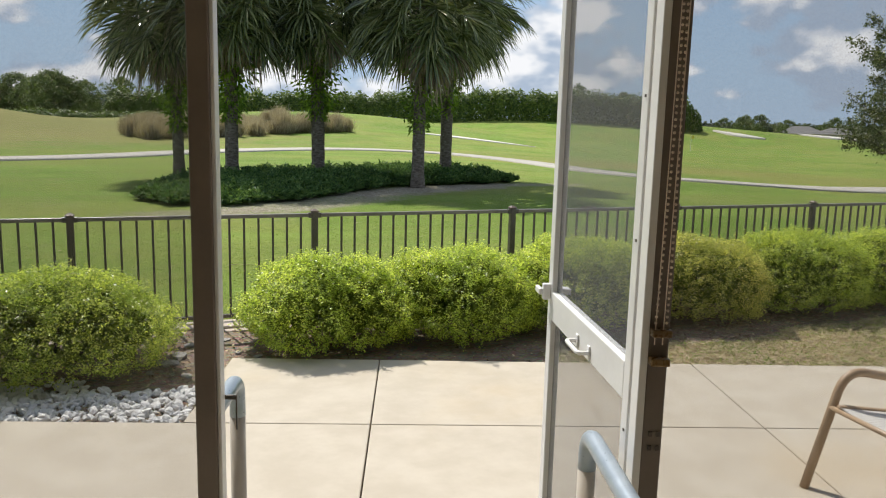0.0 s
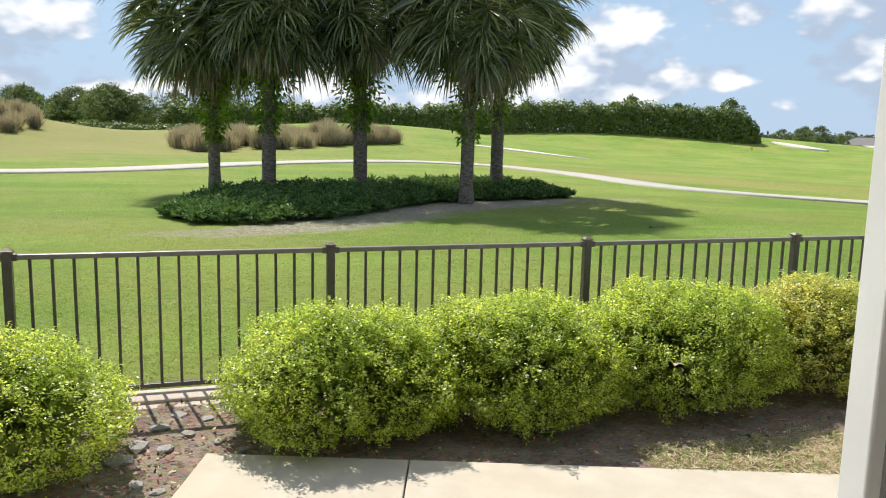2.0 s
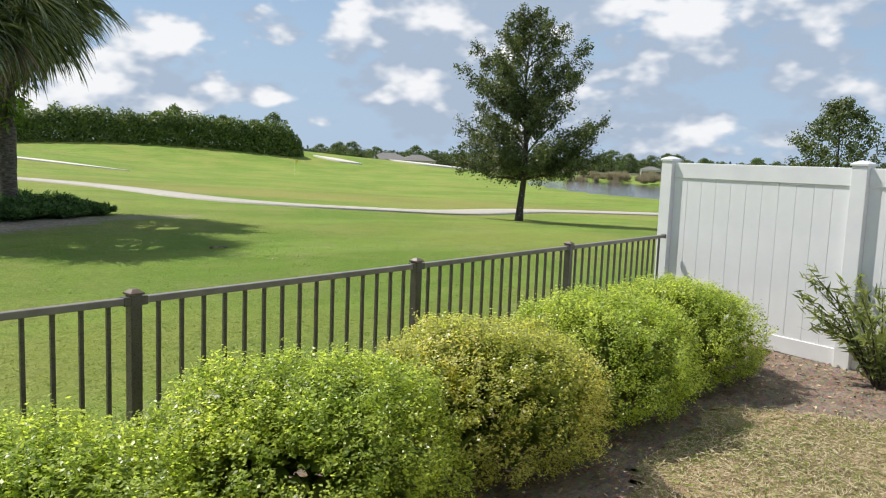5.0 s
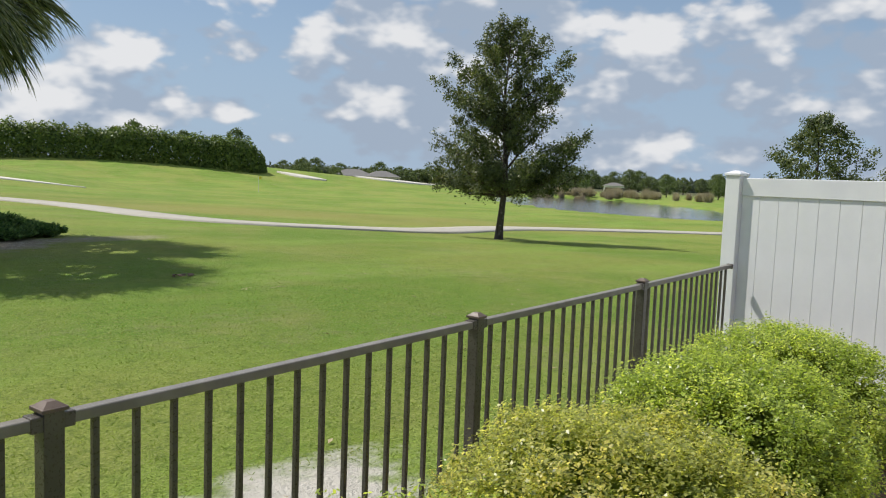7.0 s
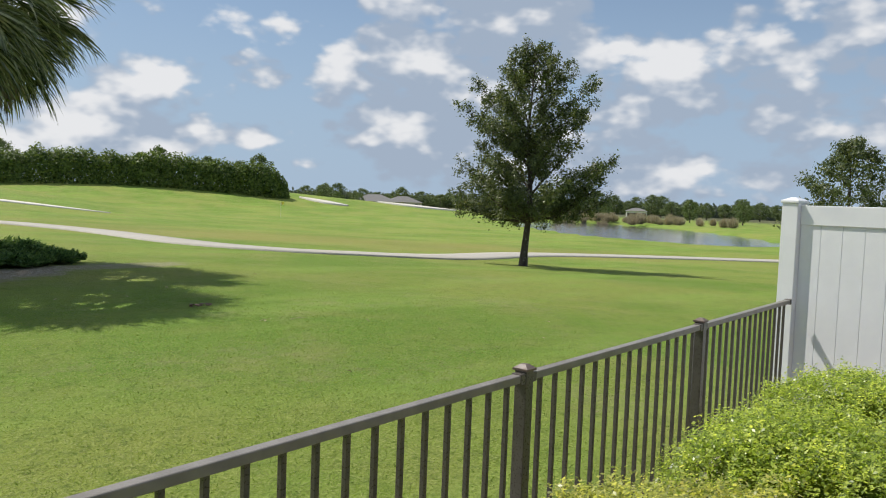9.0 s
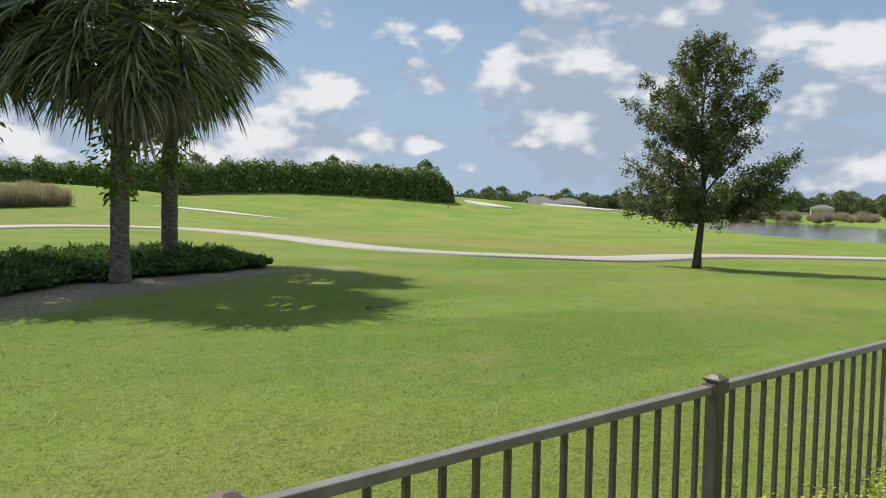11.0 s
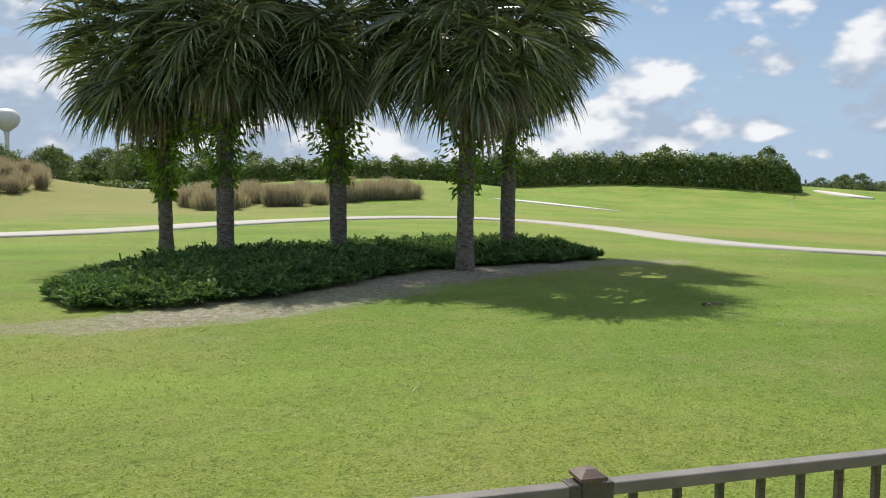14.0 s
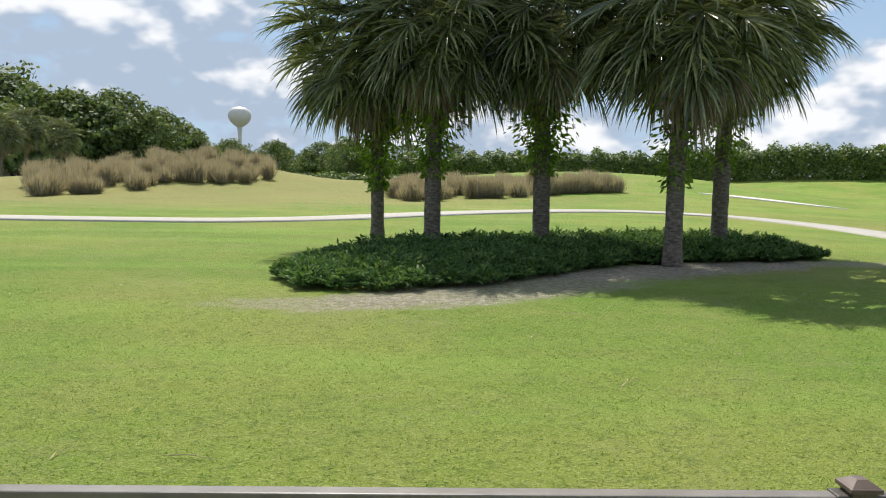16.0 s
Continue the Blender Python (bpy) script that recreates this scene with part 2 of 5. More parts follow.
def screen_material():
    """Fibreglass insect screen: fine dark mesh that one looks through."""
    k = Nodes("insect_screen", 0.8)
    clear = k.n.new("ShaderNodeBsdfTransparent")
    mx = k.n.new("ShaderNodeMixShader")
    weave = k.span(k.noise(400.0, 1), 0.3, 0.7, 0.30, 0.36)
    k.l.new(weave, mx.inputs[0])
    k.l.new(clear.outputs[0], mx.inputs[1]), k.l.new(k.b.outputs[0], mx.inputs[2])
    k.l.new(mx.outputs[0], k.n["Material Output"].inputs[0])
    return k.done((0.13, 0.13, 0.13))


TURF, SOIL, DRY_LAWN = ground_material(), soil_material(), dry_lawn_material()
PATIO = concrete_material("patio_concrete", (0.44, 0.385, 0.305), (0.51, 0.455, 0.37), (0.47, 0.365, 0.225))
KERB = concrete_material("kerb_concrete", (0.42, 0.34, 0.28), (0.52, 0.45, 0.38), (0.38, 0.27, 0.21))
CART = concrete_material("cart_path_concrete", (0.37, 0.345, 0.30), (0.45, 0.42, 0.365), (0.38, 0.335, 0.27))
SAND = concrete_material("bunker_sand", (0.58, 0.545, 0.47), (0.67, 0.64, 0.57), (0.60, 0.55, 0.46))
BRONZE = plain("bronze_painted_aluminium", (0.084, 0.073, 0.062), (0.110, 0.096, 0.082), 0.32, 0.0, 14.0)
# the same bronze paint, lightened to carry the sky's reflection
SHEEN_BRONZE = plain("bronze_paint_with_sheen", (0.185, 0.165, 0.142), (0.235, 0.212, 0.185), 0.36, 0.0, 9.0)
BRONZE_CAP = plain("bronze_post_cap", (0.115, 0.080, 0.062), (0.16, 0.115, 0.09), 0.45, 0.0, 20.0)
BROWN_POST = plain("brown_enclosure_paint", (0.165, 0.135, 0.112), (0.195, 0.162, 0.135), 0.5, 0.0, 6.0)
WHITE_ALU = plain("white_painted_aluminium", (0.74, 0.74, 0.73), (0.80, 0.80, 0.79), 0.38, 0.0, 5.0)
VINYL = plain("white_vinyl", (0.76, 0.77, 0.80), (0.82, 0.83, 0.85), 0.35, 0.0, 2.5)
RAIL_PAINT = plain("grey_blue_rail_paint", (0.30, 0.36, 0.42), (0.38, 0.44, 0.50), 0.35, 0.3, 10.0)
RAIL_LEG = plain("taupe_rail_paint", (0.46, 0.41, 0.345), (0.53, 0.48, 0.41), 0.45, 0.0, 10.0)
TAN_TUBE = plain("tan_chair_paint", (0.36, 0.25, 0.155), (0.43, 0.31, 0.20), 0.42, 0.0, 12.0)
SLING = plain("striped_sling_fabric", (0.55, 0.53, 0.50), (0.66, 0.64, 0.60), 0.85, 0.0, 60.0)
AMBER = plain("amber_plastic", (0.14, 0.085, 0.035), (0.20, 0.125, 0.05), 0.3, 0.0, 30.0)
BEAD = plain("bead_chain", (0.55, 0.45, 0.36), (0.65, 0.56, 0.46), 0.4, 0.0, 30.0)
STUCCO = plain("beige_stucco", (0.55, 0.49, 0.40), (0.62, 0.56, 0.47), 0.9, 0.0, 3.0, 90.0, 0.5, 0.006)
ROOF = plain("grey_roof_shingle", (0.16, 0.155, 0.15), (0.23, 0.22, 0.21), 0.9, 0.0, 4.0)
DARK_GLASS = plain("dark_window", (0.03, 0.035, 0.04), (0.05, 0.055, 0.06), 0.1, 0.0, 2.0)
TOWER_PAINT = plain("pale_tower_paint", (0.66, 0.64, 0.60), (0.73, 0.71, 0.67), 0.5, 0.0, 0.3)
STONE_WHITE = plain("white_landscape_stone", (0.55, 0.54, 0.52), (0.76, 0.75, 0.73), 0.8, 0.0, 9.0)
STONE_GREY = plain("grey_river_stone", (0.20, 0.185, 0.17), (0.34, 0.32, 0.30), 0.75, 0.0, 9.0)
FLAG = plain("yellow_flag_cloth", (0.75, 0.62, 0.08), (0.82, 0.70, 0.14), 0.8, 0.0, 6.0)
SCREEN = screen_material()
PALM_BARK = bark_material("palm_bark", (0.085, 0.068, 0.052), (0.24, 0.205, 0.17), 26)
BOOT = bark_material("palm_boot", (0.10, 0.075, 0.05), (0.30, 0.25, 0.19), 12)
OAK_BARK = bark_material("oak_bark", (0.045, 0.036, 0.028), (0.11, 0.09, 0.072), 3)
TWIG = bark_material("shrub_stem", (0.05, 0.038, 0.03), (0.12, 0.095, 0.07), 6)
BUSH_LEAF = leafy("shrub_leaf", (0.125, 0.185, 0.042), (0.37, 0.455, 0.105), (0.66, 0.70, 0.18), 0.34, 0.56, 0.9, 1.55, 0.55)
BUSH_LEAF_RED = leafy("bronzed_shrub_leaf", (0.16, 0.195, 0.055), (0.42, 0.445, 0.13), (0.73, 0.66, 0.28), 0.34, 0.56, 0.9, 1.55, 0.55)
# inner leaves, darkened in colour to stand for the shade inside
BUSH_SHADE = leafy("shrub_shade_leaf", (0.10, 0.14, 0.03), (0.18, 0.235, 0.05), (0.28, 0.33, 0.07), 0.6, 0.5)
FROND = leafy("palm_frond", (0.048, 0.070, 0.030), (0.155, 0.188, 0.085), (0.46, 0.47, 0.27), 0.27, 0.17, 0.9, 1.2, 0.9, 0.35)
FROND_DEAD = leafy("dead_palm_frond", (0.20, 0.155, 0.12), (0.38, 0.31, 0.25), (0.58, 0.49, 0.41), 0.7, 0.15, 0.6, 1.0, 0.3, 0.4)
VINE = leafy("vine_leaf", (0.08, 0.16, 0.02), (0.17, 0.29, 0.04), (0.32, 0.44, 0.07), 0.45, 0.5, 0.8)
JUNIPER = leafy("juniper_sprig", (0.035, 0.085, 0.028), (0.095, 0.185, 0.055), (0.22, 0.33, 0.10), 0.55, 0.3, 0.9)
OAK_LEAF = leafy("oak_leaf", (0.048, 0.072, 0.026), (0.105, 0.138, 0.048), (0.22, 0.24, 0.085), 0.40, 0.28, 0.8, 1.1, 0.5)
FAR_LEAF = leafy("far_tree_leaf", (0.075, 0.115, 0.045), (0.14, 0.19, 0.075), (0.23, 0.28, 0.12), 0.6, 0.35, 0.7)
HEDGE_LEAF = leafy("tall_hedge_leaf", (0.055, 0.095, 0.020), (0.12, 0.18, 0.038), (0.23, 0.29, 0.06), 0.5, 0.3, 0.7)
TUFT = leafy("tawny_bunch_grass", (0.25, 0.215, 0.165), (0.42, 0.37, 0.295), (0.55, 0.50, 0.42), 0.8, 0.35, 0.7)
TUFT_GREEN = leafy("bunch_grass_base", (0.12, 0.13, 0.05), (0.21, 0.205, 0.10), (0.32, 0.29, 0.17), 0.8, 0.3, 0.7)
BLADE = leafy("lawn_blade", (0.13, 0.21, 0.032), (0.22, 0.31, 0.052), (0.42, 0.44, 0.15), 0.6, 0.42, 0.6)
OLEANDER = leafy("narrow_shrub_leaf", (0.13, 0.18, 0.06), (0.27, 0.33, 0.11), (0.48, 0.50, 0.22), 0.4, 0.4, 0.8)
STRAW = plain("dry_straw", (0.42, 0.34, 0.20), (0.56, 0.47, 0.30), 0.8, 0.0, 30.0)


def water_material():
    k = Nodes("pond_water", 0.06)
    k.bump(k.noise(0.9, 4, vec=k.at((1, 3, 1), 0.3, True)), 0.35, 0.06)
    k.b.inputs["IOR"].default_value = 1.33
    return k.done((0.06, 0.075, 0.085))


WATER = water_material()


# ---- building helpers ----
def mesh_of(name, bm, material):
    me = bpy.data.meshes.new(name)
    bm.to_mesh(me)
    bm.free()
    me.materials.append(material)
    return me


def part(name, bm, material=None, parent=None, label="", smooth=False):
    """Links a bmesh as one mesh object, under a thing or part if one is given."""
    me = mesh_of(name, bm, material) if isinstance(bm, bmesh.types.BMesh) else bm
    if smooth:
        me.polygons.foreach_set("use_smooth", [True] * len(me.polygons))
    ob = new(name, me)
    if parent:
        ob.parent = parent
    return tagged(ob, label)


def thing(name, label, category, group="", kind="", at=None):
    ob = new(name)
    ob.empty_display_size = 0.1
    if at is not None:
        ob.matrix_basis = at
    return tagged(ob, label, category, group, kind)


def box(bm, lo, hi, m=None, bevel=0.0):
    r = bmesh.ops.create_cube(bm, size=1.0)
    mid, size = (Vector(lo) + Vector(hi)) / 2, Vector(hi) - Vector(lo)
    bmesh.ops.transform(bm, verts=r["verts"], matrix=(m or Matrix()) @ Matrix.Translation(mid) @ Matrix.Diagonal((*size, 1)))
    if bevel:
        es = list({e for v in r["verts"] for e in v.link_edges})
        bmesh.ops.bevel(bm, geom=es, offset=bevel, segments=2, affect="EDGES", profile=0.5)
    return bm


def boxed(lo, hi, m=None, bevel=0.0):
    return box(bmesh.new(), lo, hi, m, bevel)


def tube(points, radii, sides=10, bm=None, cap=True):
    """A round bar along points."""
    bm = bm or bmesh.new()
    pts = [Vector(p) for p in points]
    if isinstance(radii, (int, float)):
        radii = [radii] * len(pts)
    rings, n = [], len(pts)
    side = None
    for i, p in enumerate(pts):
        d = (pts[min(i + 1, n - 1)] - pts[max(i - 1, 0)]).normalized()
        if side is None:
            side = d.cross(Vector((0, 0, 1)) if abs(d.z) < 0.9 else Vector((1, 0, 0))).normalized()
        side = (side - d * side.dot(d)).normalized()
        up = d.cross(side)
        rings.append([bm.verts.new(p + radii[i] * (side * math.cos(a) + up * math.sin(a))) for a in (2 * math.pi * j / sides for j in range(sides))])
    for a, b in zip(rings, rings[1:]):
        for j in range(sides):
            bm.faces.new((a[j], a[(j + 1) % sides], b[(j + 1) % sides], b[j]))
    if cap:
        bm.faces.new(rings[0][::-1]), bm.faces.new(rings[-1])
    return bm


def bend(points, r=0.08, steps=6):
    """Rounds the corners of a line of points."""
    pts = [Vector(p) for p in points]
    out = [pts[0]]
    for a, b, c in zip(pts, pts[1:], pts[2:]):
        p, q = b + (a - b).normalized() * r, b + (c - b).normalized() * r
        out += [(1 - s) ** 2 * p + 2 * s * (1 - s) * b + s * s * q for s in (i / steps for i in range(steps + 1))]
    return out + [pts[-1]]


def quads(name, centre, along, across, material, fold=0.0, nrm=None):
    """Many small leaf-shaped quads (diamonds) in one mesh, from arrays of centres and half axes."""
    n = len(centre)
    v = np.empty((n, 4, 3))
    v[:, 0], v[:, 2] = centre - along, centre + along
    v[:, 1], v[:, 3] = centre - across - 0.15 * along, centre + across - 0.15 * along
    if fold and nrm is not None:
        v[:, 1] += nrm * fold
        v[:, 3] += nrm * fold
    me = bpy.data.meshes.new(name)
    me.vertices.add(n * 4), me.loops.add(n * 4), me.polygons.add(n)
    me.vertices.foreach_set("co", v.astype(np.float32).ravel())
    me.loops.foreach_set("vertex_index", np.arange(n * 4, dtype=np.int32))
    me.polygons.foreach_set("loop_start", np.arange(0, n * 4, 4, dtype=np.int32))
    me.polygons.foreach_set("loop_total", np.full(n, 4, dtype=np.int32))
    me.materials.append(material)
    me.update(calc_edges=True)
    return me


def unit(a):
    return a / np.maximum(np.linalg.norm(a, axis=-1, keepdims=True), 1e-9)


def leaves(name, rng, centre, out, length, width, material, droop=0.0, spread=0.9, flat=False):
    """Leaves at centres: they point along out, or, if flat, turn their faces that way."""
    n = len(centre)
    a = unit(out + rng.normal(0, spread, (n, 3)) + np.array((0, 0, -droop)))
    s = unit(np.cross(a, rng.normal(0, 1, (n, 3))))
    if flat:
        a = unit(np.cross(a, s))
    k = rng.uniform(0.65, 1.25, (n, 1))
    return quads(name, centre, a * length * k / 2, s * width * k / 2, material)


def fbm(x, y, s, seed=0.0):
    """A smooth, cheap rolling noise on arrays."""
    return (np.sin(x * s + seed) * np.cos(y * s * 1.13 - seed * 1.7) + 0.5 * np.sin(x * s * 2.1 + y * s * 1.7 + seed * 2.3)) / 1.5


# ---- the lie of the land ----
def step(t):
    t = np.clip(t, 0, 1)
    return t * t * (3 - 2 * t)


def mound(x, y, cx, cy, rx, ry, turn, h):
    c, s = math.cos(radians(turn)), math.sin(radians(turn))
    u, v = ((x - cx) * c + (y - cy) * s) / rx, (-(x - cx) * s + (y - cy) * c) / ry
    return h * np.exp(-(u * u + v * v))


POND = (119.0, 60.5, 47.0, 14.5, 37.0, -1.75)      # centre, half axes, turn, level


def land(x, y):
    """Height of the ground at plan points (arrays or numbers)."""
    x, y = np.asarray(x, float), np.asarray(y, float)
    z = -0.03 - 1.35 * step((x - 6) / 50)
    z = z + mound(x, y, 22, 88, 26, 20, -8, 2.9)          # the mound with the bunch grass
    z = z + mound(x, y, -17, 74, 10.5, 13, 0, 2.5)        # the tawny mound
    z = z + mound(x, y, -34, 66, 16, 12, 0, 1.0)
    z = z + mound(x, y, 84, 136, 62, 24, -14, 4.6)        # the long rise below the hedge
    z = z + 0.10 * fbm(x, y, 0.09, 0.4) * step((np.hypot(x - 3, y - 6) - 12) / 25)
    z = z - mound(x, y, 27, 20, 6, 6, 0, 0.15)
    z = z - 0.14 * step((6.50 - y) / 0.08)                 # the yard's beds lie on cut ground
    c, s = math.cos(radians(POND[4])), math.sin(radians(POND[4]))
    u, v = ((x - POND[0]) * c + (y - POND[1]) * s) / POND[2], (-(x - POND[0]) * s + (y - POND[1]) * c) / POND[3]
    e = np.sqrt(u * u + v * v) + 0.07 * fbm(x, y, 0.05, 1.0)
    z = z - 2.2 * step((1.14 - e) / 0.25)
    return z


def drape(x, y, up=0.0):
    return Vector((x, y, float(land(x, y)) + up))


def sheet(name, cx, cy, radii, sides):
    """A round sheet of ground, finer towards its middle."""
    a = np.linspace(0, 2 * np.pi, sides, endpoint=False)
    x = cx + np.outer(radii, np.cos(a))
    y = cy + np.outer(radii, np.sin(a))
    verts = np.stack([x, y, land(x, y)], -1).reshape(-1, 3)
    n = len(radii)
    faces = [(i * sides + j, (i + 1) * sides + j, (i + 1) * sides + (j + 1) % sides, i * sides + (j + 1) % sides) for i in range(n - 1) for j in range(sides)]
    faces.append(tuple(range(sides))[::-1])
    me = bpy.data.meshes.new(name)
    me.from_pydata(verts.tolist(), [], [f[::-1] for f in faces])
    me.materials.append(TURF)
    me.polygons.foreach_set("use_smooth", [True] * len(me.polygons))
    return new(name, me)


ground = sheet("ground", 3.0, 6.0, np.concatenate([np.linspace(0.5, 12, 14), 12 * 1.033 ** np.arange(1, 176)]), 220)
tagged(ground, "mown green turf rolling away over low mounds", "ground", kind="structure")


def ribbon(name, line, width, material, label, category, up=0.05, lip=0.0):
    """A strip laid on the land along a smooth line of plan points."""
    pts = [Vector((*p, 0)) for p in line]
    fine = []
    for i in range(len(pts) - 1):
        p0, p1, p2, p3 = pts[max(i - 1, 0)], pts[i], pts[i + 1], pts[min(i + 2, len(pts) - 1)]
        for k in range(10):
            t = k / 10
            fine.append(0.5 * (2 * p1 + (p2 - p0) * t + (2 * p0 - 5 * p1 + 4 * p2 - p3) * t * t + (3 * p1 - p0 - 3 * p2 + p3) * t ** 3))
    fine.append(pts[-1])
    bm, rows = bmesh.new(), []
    for i, p in enumerate(fine):
        d = (fine[min(i + 1, len(fine) - 1)] - fine[max(i - 1, 0)]).normalized()
        s = Vector((-d.y, d.x, 0))
        w = width / 2 * (1 if lip == 0 else max(0.12, math.sin(math.pi * min(max(i / (len(fine) - 1), 0.03), 0.97))))
        rows.append([bm.verts.new(drape((p + s * w * k).x, (p + s * w * k).y, up * (1 if abs(k) < 0.99 else -1))) for k in (-1, -0.985, -0.4, 0.4, 0.985, 1)])
    for a, b in zip(rows, rows[1:]):
        for j in range(5):
            bm.faces.new((a[j], a[j + 1], b[j + 1], b[j]))
    bmesh.ops.recalc_face_normals(bm, faces=bm.faces)
    return tagged(part(name, bm, material, smooth=True), label, category, kind="structure")


ribbon("cart_path", [(-60, 31), (-30, 30.5), (-9.5, 31.3), (-2.7, 33.1), (3.5, 39.8), (9.4, 45.5), (13.3, 47.8), (16.6, 47.6), (19.4, 45.6), (20.6, 41), (20.4, 36.5), (18.9, 28.8), (20.0, 25.2), (23.2, 24.0), (27.5, 23.9), (36.5, 25.4), (45.5, 23.4), (52.5, 19.6), (62, 11), (75, -6)], 2.3, CART, "pale concrete cart path curving through the turf", "path")
ribbon("sand_bunker", [(24.8, 68.4), (27.3, 67.9), (29.8, 67.0), (32.5, 65.7), (35.0, 64.2)], 1.7, SAND, "narrow pale sand bunker in the slope", "bunker", 0.06, 1)
ribbon("sand_bunker", [(101, 117), (103, 112), (105, 108)], 3.0, SAND, "narrow pale sand bunker in the slope", "bunker", 0.25, 1)
ribbon("sand_bunker", [(124, 119), (130, 114), (138, 108)], 9.0, SAND, "narrow pale sand bunker in the slope", "bunker", 0.25, 1)


def pond():
    bm = bmesh.new()
    c, s = math.cos(radians(POND[4])), math.sin(radians(POND[4]))
    vs = []
    for i in range(96):
        a = 2 * math.pi * i / 96
        u, v = 1.12 * POND[2] * math.cos(a), 1.12 * POND[3] * math.sin(a)
        vs.append(bm.verts.new((POND[0] + u * c - v * s, POND[1] + u * s + v * c, POND[5])))
    bm.faces.new(vs)
    return tagged(part("water", bm, WATER), "grey-blue golf course pond reflecting the sky", "pond", kind="structure")


pond()

# ---- the plan of the house: u along its wall, v straight out of the door ----
HOUSE = pose(0.80, 1.66, 0, 0, 0, -19.5)


def hp(u, v, z=0.0):
    return HOUSE @ Vector((u, v, z))


# patio: slabs with open joints, over a bed of earth
PATIO_EDGE = 3.69
US, VS = (-1.27, -0.25, 1.95, 4.15, 6.35), (-4.6, 0.35, 2.52, PATIO_EDGE)


def patio():
    p = thing("patio", "pale beige concrete patio slabs with dark joints", "patio", kind="structure")
    for i, (u0, u1) in enumerate(zip(US, US[1:])):
        for v0, v1 in zip(VS[1:], VS[2:]):
            if i == 0 and v1 < 3:
                continue
            part("slab", boxed((u0 + 0.0035, v0 + 0.0035, -0.12), (u1 - 0.0035, v1 - 0.0035, 0.0), HOUSE, 0.006), PATIO, p)
    # the strip along the house, under the left-hand screen
    part("slab", boxed((-6.0, 0.355, -0.12), (US[1] - 0.0035, 2.5165, 0.0), HOUSE, 0.006), PATIO, p)
    return p


patio()
part_soil = tagged(part("earth", boxed((-6.0, 0.3, -0.2), (6.35, PATIO_EDGE - 0.02, -0.05), HOUSE), SOIL), "dark earth in the patio joints", "earth", kind="structure")


def patch(name, inside, lo, hi, cell, up, material, label, category):
    """A lumpy sheet of ground over the cells whose middle passes a test."""
    xs, ys = np.arange(lo[0], hi[0] + cell, cell), np.arange(lo[1], hi[1] + cell, cell)
    bm, vs = bmesh.new(), {}

    def vert(i, j):
        if (i, j) not in vs:
            x, y = xs[i], ys[j]
            vs[i, j] = bm.verts.new((x, y, up(x, y)))
        return vs[i, j]

    for i in range(len(xs) - 1):
        for j in range(len(ys) - 1):
            if inside(xs[i] + cell / 2, ys[j] + cell / 2):
                bm.faces.new((vert(i, j), vert(i + 1, j), vert(i + 1, j + 1), vert(i, j + 1)))
    return tagged(part(name, bm, material, smooth=True), label, category, kind="structure")


FENCE_Y = 6.575
INV = HOUSE.inverted()


def yard(x, y):
    q = INV @ Vector((x, y, 0))
    return y < FENCE_Y - 0.14 and (q.y > PATIO_EDGE - 0.03 or q.x > 6.32 or (q.x < -1.24 and q.y > 2.50)) and q.x < 8.6 and q.x > -7


def bed_front(x):
    return 5.05 - 0.10 * math.sin(x * 1.7) - 0.05 * math.sin(x * 4.3)


def lumps(x, y):
    return -0.03 + 0.014 * noise.noise(Vector((x * 2.2, y * 2.2, 0))) + 0.010 * noise.noise(Vector((x * 9, y * 9, 3)))


def is_lawn(x, y):
    return x > 3.0 and y < bed_front(x) + 0.06 * noise.noise(Vector((x * 5, y * 5, 0))) and x < 7.6 - 0.5 * (y - 3.5)


patch("planting_bed", lambda x, y: yard(x, y) and not is_lawn(x, y), (-6, -3), (10.6, 6.5), 0.07, lumps, SOIL, "brown earth and bark mulch under the shrubs", "soil")
patch("side_lawn", lambda x, y: yard(x, y) and is_lawn(x, y), (2.5, -3), (10.6, 6.5), 0.07, lambda x, y: lumps(x, y) + 0.004, DRY_LAWN, "thin sun-dried lawn strip beside the patio", "lawn")

# kerb below the railing, in two courses with joints
kerb = thing("kerb", "weathered tan concrete kerb under the railing", "kerb", kind="structure")
for i in range(20):
    x0 = -7.0 + i * 0.8
    part("kerb_stone", boxed((x0 + 0.004, FENCE_Y - 0.15, -0.2), (x0 + 0.796, FENCE_Y + 0.06, 0.0 + 0.003 * (i % 3)), None, 0.012), KERB, kerb)
    part("kerb_stone", boxed((x0 + 0.104, FENCE_Y - 0.235, -0.2), (x0 + 0.896, FENCE_Y - 0.155, -0.022), None, 0.010), KERB, kerb)


